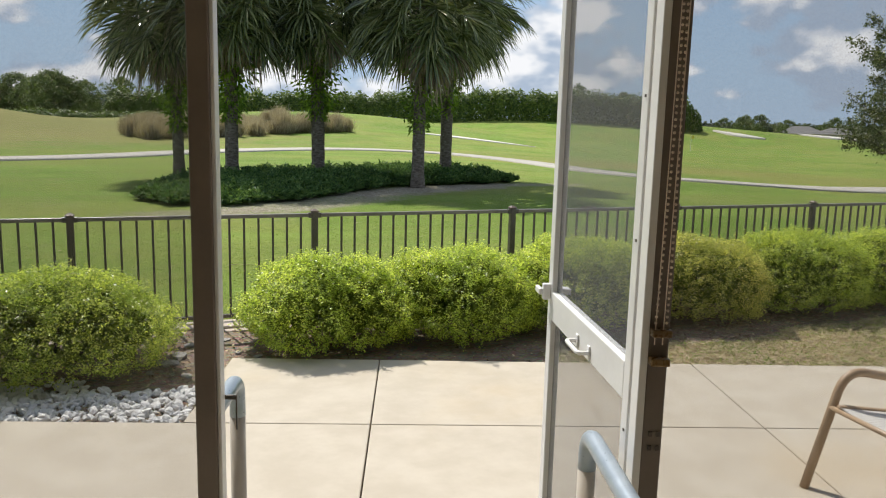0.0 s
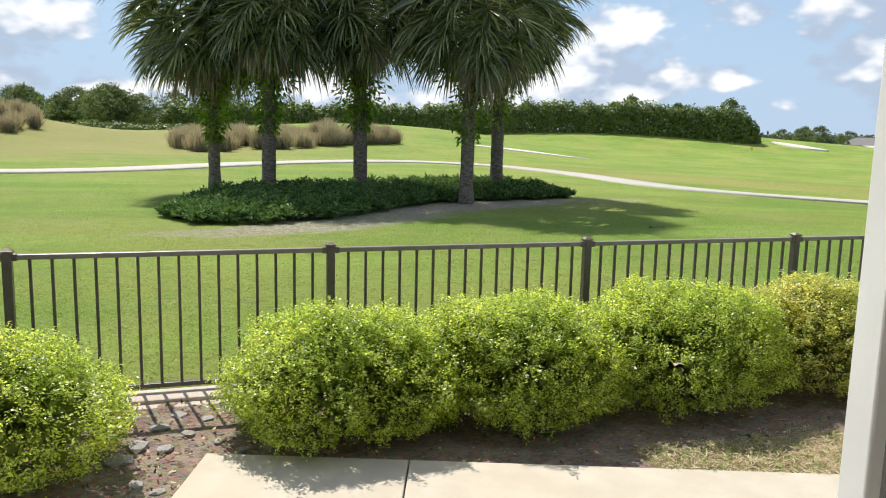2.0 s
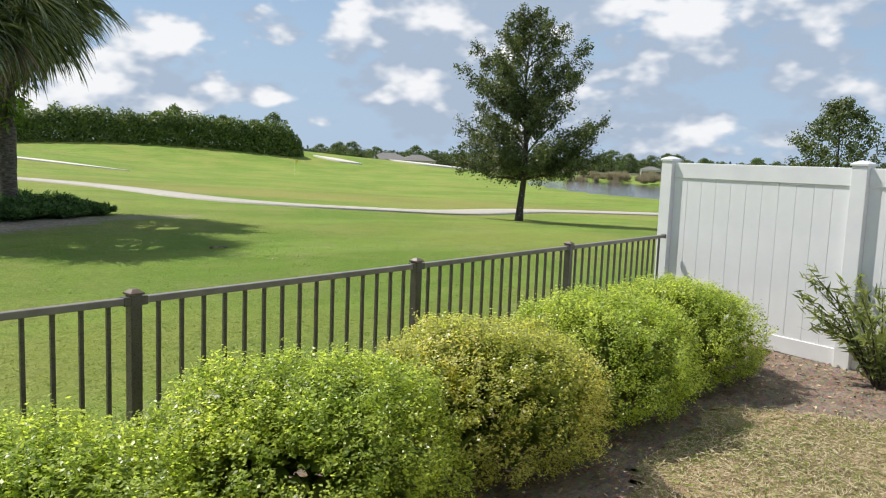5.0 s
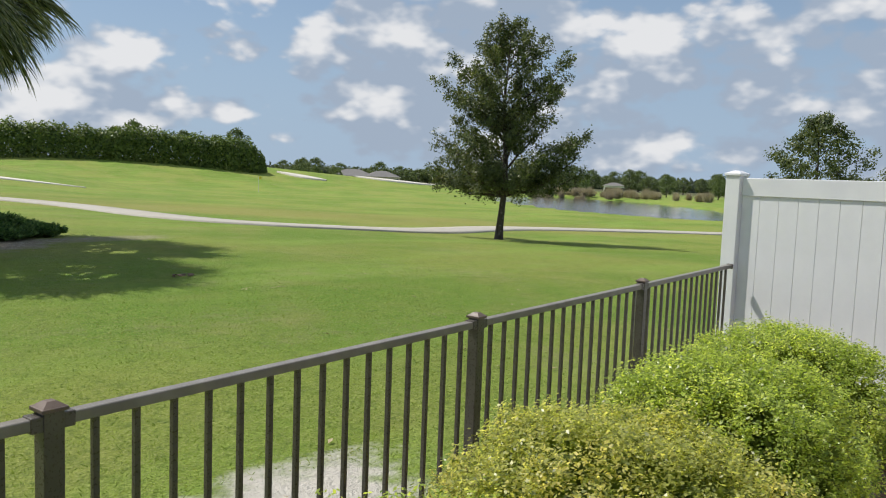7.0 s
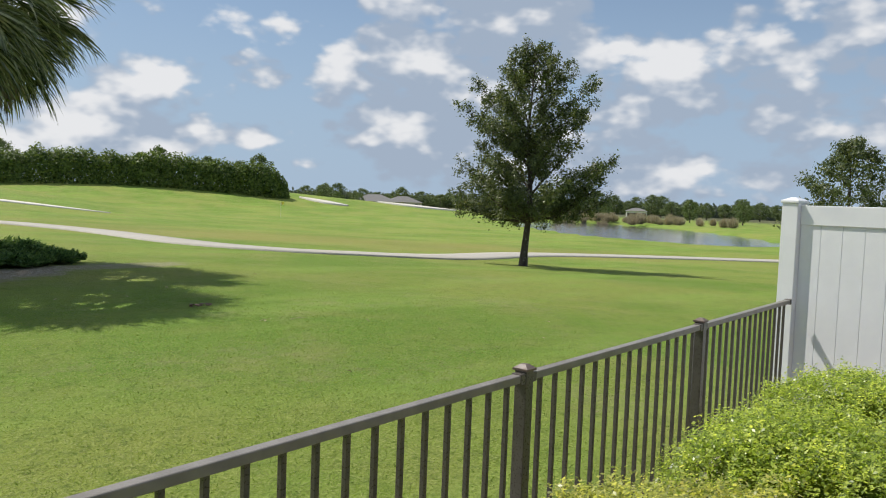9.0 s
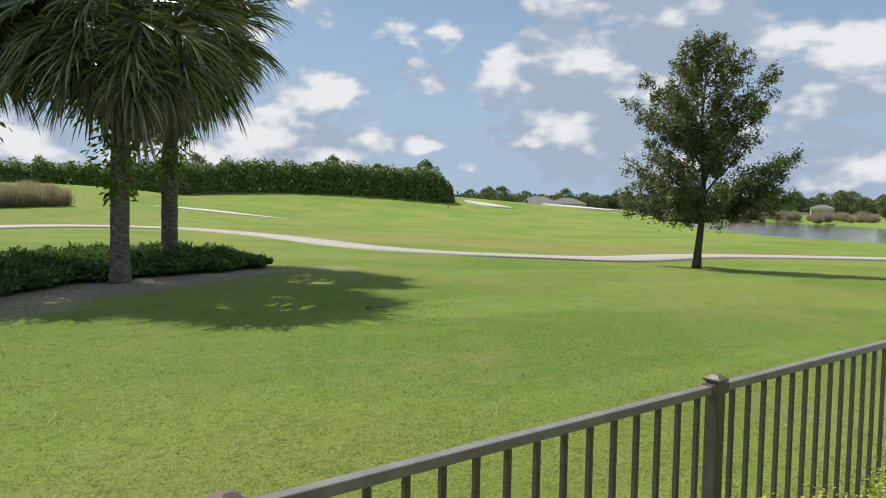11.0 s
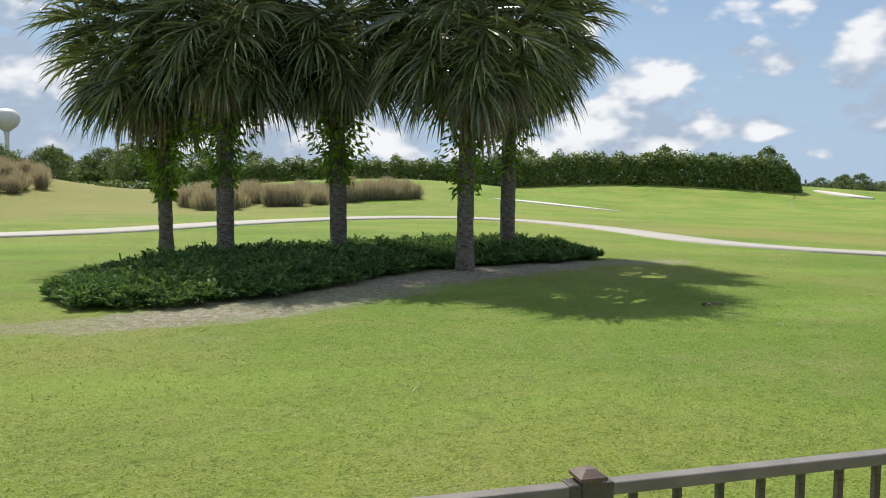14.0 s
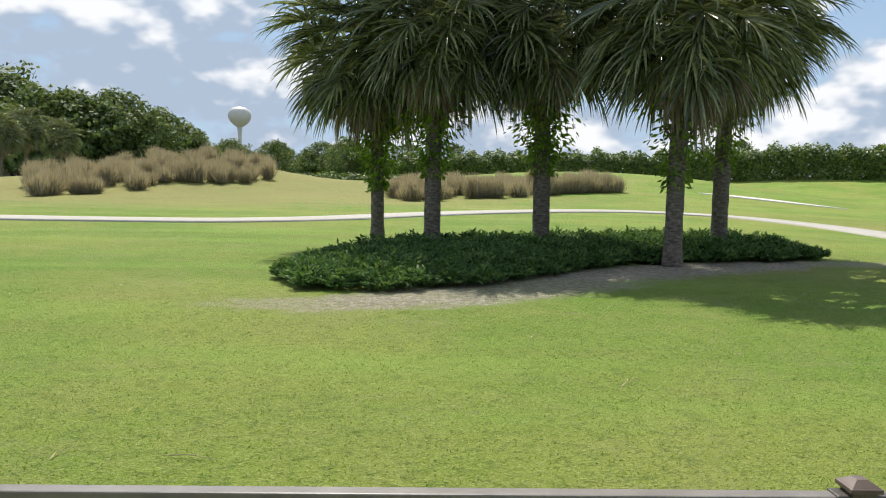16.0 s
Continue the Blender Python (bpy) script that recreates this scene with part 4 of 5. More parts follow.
def palm(x, y, crown, r, lean, seed, size=1.0, vines=1.0):
    rng = np.random.default_rng(seed)
    z0 = float(land(x, y))
    t = thing("palm_tree", "sabal palm with grey trunk and skirt of drooping fan fronds", "palm tree", "palms on the island bed", at=pose(x, y, z0))
    pts, rad = [], []
    for i in range(26):
        f = i / 25
        pts.append((lean[0] * f * f, lean[1] * f * f, -0.1 + (crown + 0.15) * f))
        rad.append(r * (1.28 - 0.28 * min(f * 8, 1)) * (1 + 0.035 * math.sin(i * 2.4 + seed)) * (0.92 if f > 0.5 else 1))
    part("trunk", tube(pts, rad, 16), PALM_BARK, t, smooth=True)
    # old leaf bases below the crown
    bm = bmesh.new()
    for i in range(58):
        z = crown - 2.45 + 2.45 * i / 58
        a = i * 2.399 + rng.normal(0, 0.1)
        f = z / crown
        out = pose(lean[0] * f * f, lean[1] * f * f, z, 0, 0, math.degrees(a)) @ pose(r * 0.85, 0, 0, 0, 28 + rng.uniform(-8, 14), 0)
        k = rng.uniform(0.75, 1.2)
        box(bm, (-0.014, -0.045 * k, 0.0), (0.014, 0.045 * k, 0.24 * k), out)
        box(bm, (-0.012, -0.05 * k, 0.18 * k), (0.012, -0.012, 0.34 * k), out @ pose(0, 0, 0, 0, 0, 0))
        box(bm, (-0.012, 0.012, 0.18 * k), (0.012, 0.05 * k, 0.31 * k), out)
    part("boot_layer", bm, BOOT, t, "crossed grey-brown old leaf bases")
    top = Vector((lean[0], lean[1], crown))
    for i, (rise, n, dead) in enumerate(TIERS):
        for k in range(n):
            a = 360 * k / n + i * 37 + rng.uniform(-13, 13)
            ob = part("dead_frond" if dead else "frond", FRONDS[i][int(rng.integers(3))], None, t)
            s = size * rng.uniform(0.88, 1.08)
            ob.matrix_basis = Matrix.Translation(top + Vector((0, 0, (rise + 64) / 144 * 0.85 - 0.42))) @ pose(0, 0, 0, rng.uniform(-9, 9), rng.uniform(-6, 6), a) @ Matrix.Scale(s, 4)
    if vines:
        n = int(900 * vines)
        z = crown - 3.35 + 1.9 * rng.random(n) ** 0.8
        a = rng.uniform(0, 2 * np.pi, n)
        rr = r + np.abs(rng.normal(0.02, 0.30, n)) * np.clip((z - crown + 3.4), 0.2, 1)
        c = np.stack([rr * np.cos(a), rr * np.sin(a), z], -1)
        part("vine", leaves("vine", rng, c, np.stack([np.cos(a), np.sin(a), -0.6 + 0 * a], -1), 0.16, 0.055, VINE, 0.3, 0.6), None, t, "bright green climbing vine")
    return t


palm(1.43, 22.9, 4.57, 0.150, (-0.10, 0.0), 21, 1.12, 1.4)
palm(2.68, 21.38, 4.88, 0.172, (0.05, 0.05), 22, 1.10, 1.3)
palm(4.99, 21.39, 4.98, 0.180, (-0.05, 0.1), 23, 1.10, 1.5)
palm(7.12, 19.20, 4.72, 0.160, (0.12, 0.0), 24, 1.12, 0.7)
palm(9.18, 22.4, 5.20, 0.178, (0.10, 0.1), 25, 1.16, 0.8)


for az, r, h, seed in ((117.2, 92, 6.0, 26), (115.2, 96, 5.4, 27), (118.6, 88, 5.2, 28)):
    palm(2.65 + r * math.cos(radians(az)), 5.0 + r * math.sin(radians(az)), h, 0.16, (0.1, 0.0), seed, 1.1, 0)


# ---- juniper bed ----
BED_FRONT = ((0.35, 16.7), (0.8, 15.75), (1.5, 15.40), (2.4, 15.6), (3.6, 16.25), (4.55, 17.4), (6.2, 19.2), (8.0, 19.95), (9.7, 20.4), (10.95, 21.2))
BED_BACK = ((0.35, 17.0), (0.8, 18.6), (1.5, 21.0), (2.4, 22.0), (3.6, 22.4), (4.55, 22.7), (6.2, 23.2), (8.0, 24.0), (9.7, 24.4), (10.95, 22.2))


def juniper_bed():
    """Low mounds of layered sprays between the bed's front and back lines, hollows between them."""
    rng = np.random.default_rng(31)
    n = 15000
    x = rng.uniform(0.35, 10.95, n)
    fx, fy = zip(*BED_FRONT)
    bx, by = zip(*BED_BACK)
    ragged = 0.10 * np.sin(x * 5.1) + 0.07 * np.sin(x * 11.7 + 1) + rng.normal(0, 0.05, n)
    front, back = np.interp(x, fx, fy) + ragged, np.interp(x, bx, by)
    v = rng.random(n) ** 1.45
    y = front + (back - front) * v
    edge = np.clip((y - front) / 0.9, 0, 1) * np.clip((back - y) / 0.5, 0.2, 1) * np.clip((10.95 - x) / 0.7, 0.15, 1) * np.clip((x - 0.35) / 1.2, 0.2, 1)
    heaps = 0.5 + 0.5 * np.sin(x * 6.3 + 1.6 * np.sin(y * 2.9)) * np.sin(y * 5.6 + 1.7 * np.sin(x * 2.3))
    h = (0.08 + 0.24 * edge ** 0.5) * (0.50 + 0.72 * heaps)
    z = land(x, y) + h * (1 - 0.45 * rng.random(n) ** 2)
    base = np.stack([x, y, z], -1)
    # each spray is a flat feather of needled twigs that leans outwards and up
    k = 13
    lean = unit(rng.normal(0, 1, (n, 3)) * np.array((1, 1, 0.2)) + np.array((0, -0.35, 0.55)))
    along = np.tile(np.linspace(0.0, 0.17, k), n)[:, None]
    turn = unit(np.cross(lean, np.array((0, 0, 1.0)) + rng.normal(0, 0.25, (n, 3))))
    wing = np.tile(np.where(np.arange(k) % 2, 1.0, -1.0), n)[:, None]
    c = np.repeat(base, k, 0) + np.repeat(lean, k, 0) * along + np.repeat(turn, k, 0) * wing * (0.045 - 0.16 * along) + rng.normal(0, 0.008, (n * k, 3))
    way = np.repeat(lean, k, 0) + np.repeat(turn, k, 0) * wing * 0.7
    me = leaves("juniper_bed", rng, c, way, 0.085, 0.030, JUNIPER, 0.0, 0.18)
    tagged(part("juniper_bed", me, None), "low spreading dark green juniper groundcover under the palms", "groundcover", kind="stuff")


juniper_bed()


# ---- trees ----
def tree_meshes(seed, height, fork, profile, clumps, per, leaf, material, bark, r0, limbs=14, clump_r=0.42):
    """Trunk, limbs and crown of a broadleaf tree. profile: half-width of the crown at a share of its height."""
    rng = np.random.default_rng(seed)
    hs, ws = zip(*profile)
    trunk = tube([(0.03 * math.sin(i * 1.3 + seed) * i / 8 * height / 6, 0.03 * math.cos(i * 1.7) * i / 8 * height / 6, -0.1 + (height * 0.92 + 0.1) * i / 8) for i in range(9)],
                 [r0 * (1.25 if i == 0 else 1) * (1 - 0.115 * i) for i in range(9)], 10)
    cs, axes, limb = [], [], bmesh.new()
    for i in range(clumps):
        f = (i + rng.random()) / clumps
        w = np.interp(f, hs, ws)
        a = i * 2.399 + rng.normal(0, 0.35)
        rad = w * (0.30 + 0.70 * math.sqrt(rng.random())) * (1 + 0.20 * math.sin(3 * a + seed + 4 * f) + 0.14 * math.sin(2 * a + 9 * f)) * rng.uniform(0.85, 1.15)
        z = fork + (height - fork) * f
        p = np.array((rad * math.cos(a), rad * math.sin(a), z))
        cs.append(p)
        if i % max(clumps // limbs, 1) == 0:
            zb = max(fork * 0.9, z - rad * 0.75)
            mid = Vector((p[0] * 0.5, p[1] * 0.5, zb + (z - zb) * 0.62))
            rb = r0 * 0.42 * (1 - 0.6 * f)
            tube([(0, 0, zb - 0.05), mid, tuple(p)], [rb, rb * 0.6, rb * 0.18], 6, limb)
    cs = np.array(cs)
    rr = clump_r * rng.uniform(0.6, 1.25, (clumps, 1, 1))
    off = unit(rng.normal(0, 1, (clumps, per, 3))) * rng.random((clumps, per, 1)) ** 0.45 * rr * np.array((1.0, 1.0, 0.72))
    c = (cs[:, None, :] + off).reshape(-1, 3)
    o = unit(off.reshape(-1, 3))
    return mesh_of("trunk", trunk, bark), mesh_of("branching", limb, bark), leaves("crown", rng, c, o + np.array((0, 0, 0.4)), leaf, leaf * 0.55, material, 0.0, 0.6, True)


def tree(name, x, y, meshes, label, group="", turn=0.0, size=1.0, wide=1.0, sink=0.0):
    t = thing(name, label, "tree", group, at=pose(x, y, float(land(x, y)) - sink, 0, 0, turn) @ Matrix.Diagonal((size * wide, size * wide, size, 1)))
    for n, me in zip(("trunk", "branching", "crown"), meshes):
        part(n, me, None, t)
    return t




def young_oak(seed, high, tiers, limbs, leaf, material, bark, r0):
    """A slim trunk whose limbs reach out in uneven tiers, each with sprays of small leaves. tiers: (height, reach)."""
    rng = np.random.default_rng(seed)
    zs, rs = zip(*tiers)

    def stem(z):
        return Vector((0.06 * math.sin(z * 1.1 + seed), 0.05 * math.cos(z * 1.3), z))

    trunk = tube([stem(-0.1 + (high * 0.97 + 0.1) * i / 14) for i in range(15)], [r0 * (1.35 if i == 0 else 1.08 if i == 1 else 1) * (1 - 0.067 * i) for i in range(15)], 10)
    limb, c, o = bmesh.new(), [], []
    for i in range(limbs):
        f = (i + 0.5) / limbs
        tip_z = 2.15 + (high - 2.2) * f ** 1.12 + rng.normal(0, 0.10)
        reach = float(np.interp(tip_z, zs, rs)) * (rng.uniform(0.80, 1.10) if i % 4 else rng.uniform(0.45, 0.75))
        a = i * 2.399 + rng.normal(0, 0.30)
        foot = stem(max(1.55 + 0.02 * i, tip_z - reach * rng.uniform(0.45, 0.75) - 0.25))
        tip = Vector((reach * math.cos(a), reach * math.sin(a), tip_z))
        bow = foot.lerp(tip, 0.5) + Vector((0, 0, -0.10 * reach if tip_z < 3.4 else 0.05))
        rb = r0 * 0.50 * (1 - 0.75 * f)
        tube([foot, foot.lerp(bow, 0.55) + Vector((0, 0, 0.05)), bow, tip], [rb, rb * 0.8, rb * 0.55, rb * 0.15], 6, limb)
        sprays = 4 + int(reach * 4.2)
        for j in range(sprays):
            t = 0.22 + 0.80 * (j + rng.random()) / sprays
            q = (foot.lerp(bow, t * 2) if t < 0.5 else bow.lerp(tip, t * 2 - 1))
            way = unit(np.array(((tip - bow).normalized() * 0.8)) + rng.normal(0, 0.75, 3) + np.array((0, 0, 0.45)))
            long = rng.uniform(0.35, 0.75) * (0.7 if t > 0.9 else 1.0)
            tube([q, q + Vector(way) * long * 0.9], [0.010, 0.003], 4, limb)
            m = int(115 * long / 0.55)
            s = rng.random((m, 1)) ** 0.8
            c.append(np.array(q) + way * long * s + rng.normal(0, 1, (m, 3)) * (0.16 - 0.10 * s))
            o.append(np.tile(way, (m, 1)))
    c, o = np.concatenate(c), np.concatenate(o)
    return mesh_of("trunk", trunk, bark), mesh_of("branching", limb, bark), leaves("crown", rng, c, o + np.array((0, 0, 0.3)), leaf, leaf * 0.5, material, 0.0, 0.7, True)


OAK = young_oak(43, 7.9, [(1.9, 1.9), (2.3, 2.7), (3.1, 3.25), (3.9, 2.9), (4.5, 1.75), (5.1, 2.05), (5.9, 2.45), (6.6, 2.0), (7.1, 1.2), (7.6, 0.6), (8.0, 0.2)], 56, 0.105, OAK_LEAF, OAK_BARK, 0.135)
tree("oak_tree", 26.6, 19.9, OAK, "young live oak with a slim dark trunk and airy crown")
OAK_B = tree_meshes(42, 6.6, 1.7, [(0, 1.6), (0.15, 2.6), (0.4, 2.4), (0.65, 1.9), (0.85, 1.2), (1, 0.3)], 150, 80, 0.16, OAK_LEAF, OAK_BARK, 0.13, 16, 0.5)
tree("oak_tree", 41.0, 12.2, OAK_B, "broad dark green oak beyond the white fence", turn=40, size=0.92)
tree("oak_tree", 46.5, 8.6, OAK_B, "broad dark green oak beyond the white fence", turn=160, size=0.78)

# tall hedge on the rise
C0 = Vector((2.65, 5.0, 0))


def polar(az, r):
    return C0.x + r * math.cos(radians(az)), C0.y + r * math.sin(radians(az))


def hedge(name, line, high, n, leaf, label, seed, deep=3.0, material=None, category="hedge"):
    rng = np.random.default_rng(seed)
    pts = np.array(line, float)
    seg = np.linalg.norm(np.diff(pts, axis=0), axis=1)
    s = np.concatenate([[0], np.cumsum(seg)])
    t = rng.random(n) * s[-1]
    x0, y0 = np.interp(t, s, pts[:, 0]), np.interp(t, s, pts[:, 1])
    hh = high * (1 + 0.05 * np.sin(t * 0.37) + 0.05 * np.sin(t * 1.07 + 1) + 0.04 * np.sin(t * 2.3))
    a = rng.uniform(0, np.pi, n)
    edge = np.clip(np.minimum(t, s[-1] - t) / 3.0, 0.05, 1) ** 0.5
    k = (1 - np.abs(rng.normal(0, 0.10, n))) * (1 + 0.05 * np.sin(t * 1.7))
    flat = np.sign(np.cos(a)) * np.abs(np.cos(a)) ** 0.6
    dx = flat * deep / 2 * k * edge
    way = unit(pts[-1:] - pts[:1])[0]
    x, y = x0 - way[1] * dx, y0 + way[0] * dx
    z = land(x0, y0) + 0.1 + hh * np.sin(a) ** 0.55 * k * edge
    z -= 0.25 + rng.random(n) * 0.3 * hh * np.sin(a)
    low = rng.random(n) < 0.35                              # leaves down to the ground along the sides
    z = np.where(low, land(x, y) - 0.4 + rng.random(n) * np.maximum(z - land(x, y), 0.2), z)
    c = np.stack([x, y, z], -1)
    out = np.stack([-way[1] * np.cos(a), way[0] * np.cos(a), np.sin(a)], -1)
    me = leaves(name, rng, c, out + np.array((0, 0, 0.3)), leaf, leaf * 0.6, material or HEDGE_LEAF, 0.0, 0.6, True)
    return tagged(part(name, me, None), label, category, kind="stuff")


hedge("tall_hedge", [polar(49.6, 147), polar(56, 146), polar(63, 145), polar(70, 143), polar(77, 141), polar(85, 138), polar(93, 136)], 5.9, 70000, 0.55, "tall dense green hedge along the rise", 51, 7.0)
hedge("low_hedge", [polar(88, 120), polar(94, 112), polar(99, 104), polar(104, 100)], 2.2, 14000, 0.40, "lower green hedge behind the tawny mound", 52, 4.0)

# distant leaves: the air's haze is mixed into their greyer, bluer green
HAZED_WOOD = leafy("hazed_wood_leaf", (0.075, 0.10, 0.075), (0.12, 0.15, 0.105), (0.17, 0.20, 0.14), 0.8, 0.3, 0.6)
hedge("far_wood", [polar(a, 500) for a in range(-10, 52, 3)], 8.5, 26000, 2.4, "hazy dark green wood along the horizon", 53, 20.0, HAZED_WOOD, "wood")
hedge("far_wood", [polar(a, 210) for a in range(86, 132, 3)], 7.5, 16000, 1.3, "dense green wood behind the mounds", 54, 14.0, HAZED_WOOD, "wood")

FAR = [tree_meshes(60 + i, 9.0, 1.4, [(0, 1.6), (0.2, 3.6), (0.5, 3.8), (0.8, 2.6), (1, 0.6)], 60, 42, 0.55, FAR_LEAF, OAK_BARK, 0.25, 8, 1.15) for i in range(4)]
WIDE = [tree_meshes(70 + i, 10.0, 2.2, [(0, 2.0), (0.25, 4.6), (0.6, 4.4), (0.85, 2.8), (1, 0.8)], 80, 60, 0.50, FAR_LEAF, OAK_BARK, 0.3, 10, 1.3) for i in range(2)]
rng = random.Random(9)
# over the hedge
for az, r, s in ((51.6, 153, 0.92), (53.0, 160, 0.72), (55.2, 160, 0.78), (58.4, 158, 0.95), (59.6, 162, 0.86), (64.5, 158, 0.80), (68.0, 156, 1.02), (76, 150, 0.75), (83.5, 150, 0.82), (88, 150, 1.0), (91.5, 148, 1.05)):
    tree("tree", *polar(az, r), FAR[rng.randrange(4)], "rounded green tree rising behind the hedge", "trees behind the hedge", rng.uniform(0, 360), s * 0.80, 1.0)
# wood on the left
for i in range(34):
    az = 93.5 + i * 0.82 + rng.uniform(-0.3, 0.3)
    r = 150 + rng.uniform(-14, 22)
    high = 0.72 + 1.05 * max(0, (az - 104) / 13) + rng.uniform(-0.1, 0.14)
    tree("tree", *polar(az, r), (WIDE + FAR)[rng.randrange(6)], "dense green tree in the wood", "wood on the left", rng.uniform(0, 360), high, 1.15)
# far shore and horizon
for i in range(64):
    az = -4 + i * 0.83 + rng.uniform(-0.3, 0.3)
    r = rng.uniform(330, 470)
    tree("tree", *polar(az, r), FAR[rng.randrange(4)], "small far tree beyond the pond", "far tree line", rng.uniform(0, 360), rng.uniform(0.75, 1.15), rng.uniform(1.0, 1.5))
for az, r, s in ((26.2, 250, 0.55), (20.5, 230, 0.70), (17.0, 215, 0.72), (13.2, 190, 0.6), (30, 280, 0.6), (46, 230, 0.55), (47.2, 240, 0.6), (44.4, 235, 0.5)):
    tree("tree", *polar(az, r), FAR[rng.randrange(4)], "small rounded tree on the far side", "small trees by the pond", rng.uniform(0, 360), s, 0.9)


# ---- bunch grass ----
def tuft_mesh(seed, high, wide, n):
    rng = np.random.default_rng(seed)
    a, tilt = rng.uniform(0, 2 * np.pi, n), np.abs(rng.normal(0, 0.42, n))
    long = high * rng.uniform(0.6, 1.1, n)
    d = np.stack([np.sin(tilt) * np.cos(a), np.sin(tilt) * np.sin(a), np.cos(tilt)], -1)
    foot = np.stack([wide * 0.3 * rng.normal(0, 1, n), wide * 0.3 * rng.normal(0, 1, n), np.zeros(n)], -1)
    s = unit(np.cross(d, rng.normal(0, 1, (n, 3))))
    return quads("leaf_mass", foot + d * long[:, None] / 2, d * long[:, None] / 2, s * 0.016, TUFT), quads("base_growth", foot[:n // 2] * 0.9 + d[:n // 2] * long[:n // 2, None] * 0.28, d[:n // 2] * long[:n // 2, None] * 0.3, s[:n // 2] * 0.018, TUFT_GREEN)


TUFTS = [tuft_mesh(80 + i, 1.3, 0.75, 700) for i in range(3)]


def tuft(az, r, s):
    x, y = polar(az, r)
    t = thing("grass_tuft", "tawny clump of tall bunch grass", "ornamental grass", "bunch grass on the mounds", at=pose(x, y, float(land(x, y)), 0, 0, rng.uniform(0, 360)) @ Matrix.Diagonal((s, s, s * rng.uniform(0.9, 1.45), 1)))
    m = TUFTS[rng.randrange(3)]
    part("leaf_mass", m[0], None, t)
    part("base_growth", m[1], None, t)


for i in range(85):
    f = rng.random()
    tuft(75.8 + 17.0 * f, 63 - 15 * f + (4 + 10 * f) * rng.random(), rng.uniform(0.8, 1.1))
for i in range(105):
    f = rng.random()
    tuft(101.5 + 16.0 * f, 60 - 10 * f + 11 * rng.random(), rng.uniform(0.75, 1.0))
for i in range(60):
    tuft(17.5 + 12.5 * rng.random(), 166 + 26 * rng.random(), rng.uniform(1.0, 1.5))


# ---- far buildings, tower, flag ----
def water_tower():
    x, y = polar(103.6, 390)
    z0 = float(land(x, y))
    t = thing("water_tower", "pale bulb-shaped water tower above the trees", "water tower", at=pose(x, y, z0))
    bm, prof = bmesh.new(), [(1.0, 0), (1.0, 22), (1.2, 25.2), (2.6, 26.2), (4.4, 27.8), (5.4, 29.8), (5.5, 31.6), (4.8, 33.4), (2.9, 34.7), (0.5, 35.2)]
    rings = [[bm.verts.new((r * math.cos(a), r * math.sin(a), z)) for a in (2 * math.pi * j / 28 for j in range(28))] for r, z in prof[2:]]
    for a, b in zip(rings, rings[1:]):
        for j in range(28):
            bm.faces.new((a[j], a[(j + 1) % 28], b[(j + 1) % 28], b[j]))
    bm.faces.new(rings[-1])
    part("tank", bm, TOWER_PAINT, t, smooth=True)
    part("shaft", tube([(0, 0, 0), (0, 0, 22), (0, 0, 25.3)], [1.1, 0.9, 1.3], 20), TOWER_PAINT, t, smooth=True)
    part("mast", tube([(0, 0, 35), (0, 0, 36.2)], 0.15, 6), TOWER_PAINT, t)


water_tower()


def far_house(az, r, w, d, turn, label, wallmat):
    x, y = polar(az, r)
    h = thing("house", label, "house", "far houses", at=pose(x, y, float(land(x, y)) - 0.1, 0, 0, turn))
    part("wall", boxed((-w / 2, -d / 2, 0), (w / 2, d / 2, 2.8)), wallmat, h)
    bm = bmesh.new()
    e = 0.5
    base = [bm.verts.new(p) for p in ((-w / 2 - e, -d / 2 - e, 2.8), (w / 2 + e, -d / 2 - e, 2.8), (w / 2 + e, d / 2 + e, 2.8), (-w / 2 - e, d / 2 + e, 2.8))]
    top = [bm.verts.new((-w / 2 + d / 2, 0, 2.8 + d * 0.24)), bm.verts.new((w / 2 - d / 2, 0, 2.8 + d * 0.24))]
    for f in ((0, 1, top[1], top[0]), (2, 3, top[0], top[1])):
        bm.faces.new([base[i] if isinstance(i, int) else i for i in f])
    bm.faces.new((base[1], base[2], top[1])), bm.faces.new((base[3], base[0], top[0])), bm.faces.new(base[::-1])
    part("roof", bm, ROOF, h)
    for k in range(4):
        u = -w / 2 + w * (k + 0.5) / 4
        wd = part("window", boxed((u - 1.0, -d / 2 - 0.04, 0.7), (u + 1.0, -d / 2, 2.2)), WHITE_ALU, h)
        part("pane", boxed((u - 0.9, -d / 2 - 0.06, 0.8), (u + 0.9, -d / 2 - 0.03, 2.1)), DARK_GLASS, wd)


far_house(43.3, 300, 16, 11, -45, "far beige house with a hipped grey roof", STUCCO)
far_house(41.2, 320, 14, 10, -40, "far beige house with a hipped grey roof", STUCCO)
far_house(24.2, 300, 7, 5, -60, "small pale shelter with a hipped grey roof", WHITE_ALU)
far_house(118.0, 175, 16, 10, 25, "far beige house with a hipped grey roof", STUCCO)


def flagstick():
    x, y = polar(50.0, 108)
    f = thing("golf_flag", "thin flagstick with a small yellow flag on the green", "flag", at=pose(x, y, float(land(x, y))))
    part("pole", tube([(0, 0, -0.05), (0, 0, 2.15)], 0.022, 6), WHITE_ALU, f)
    bm = bmesh.new()
    rows = [[bm.verts.new((0.02 + 0.10 * i, 0.05 * math.sin(i * 1.3) + s, 1.72 + dz)) for dz in (0, 0.4) for s in (0, 0.006)] for i in range(6)]
    for a, b in zip(rows, rows[1:]):
        for i, j in ((0, 2), (2, 3), (3, 1), (1, 0)):
            bm.faces.new((a[i], a[j], b[j], b[i]))
    part("cloth", bm, FLAG, f)


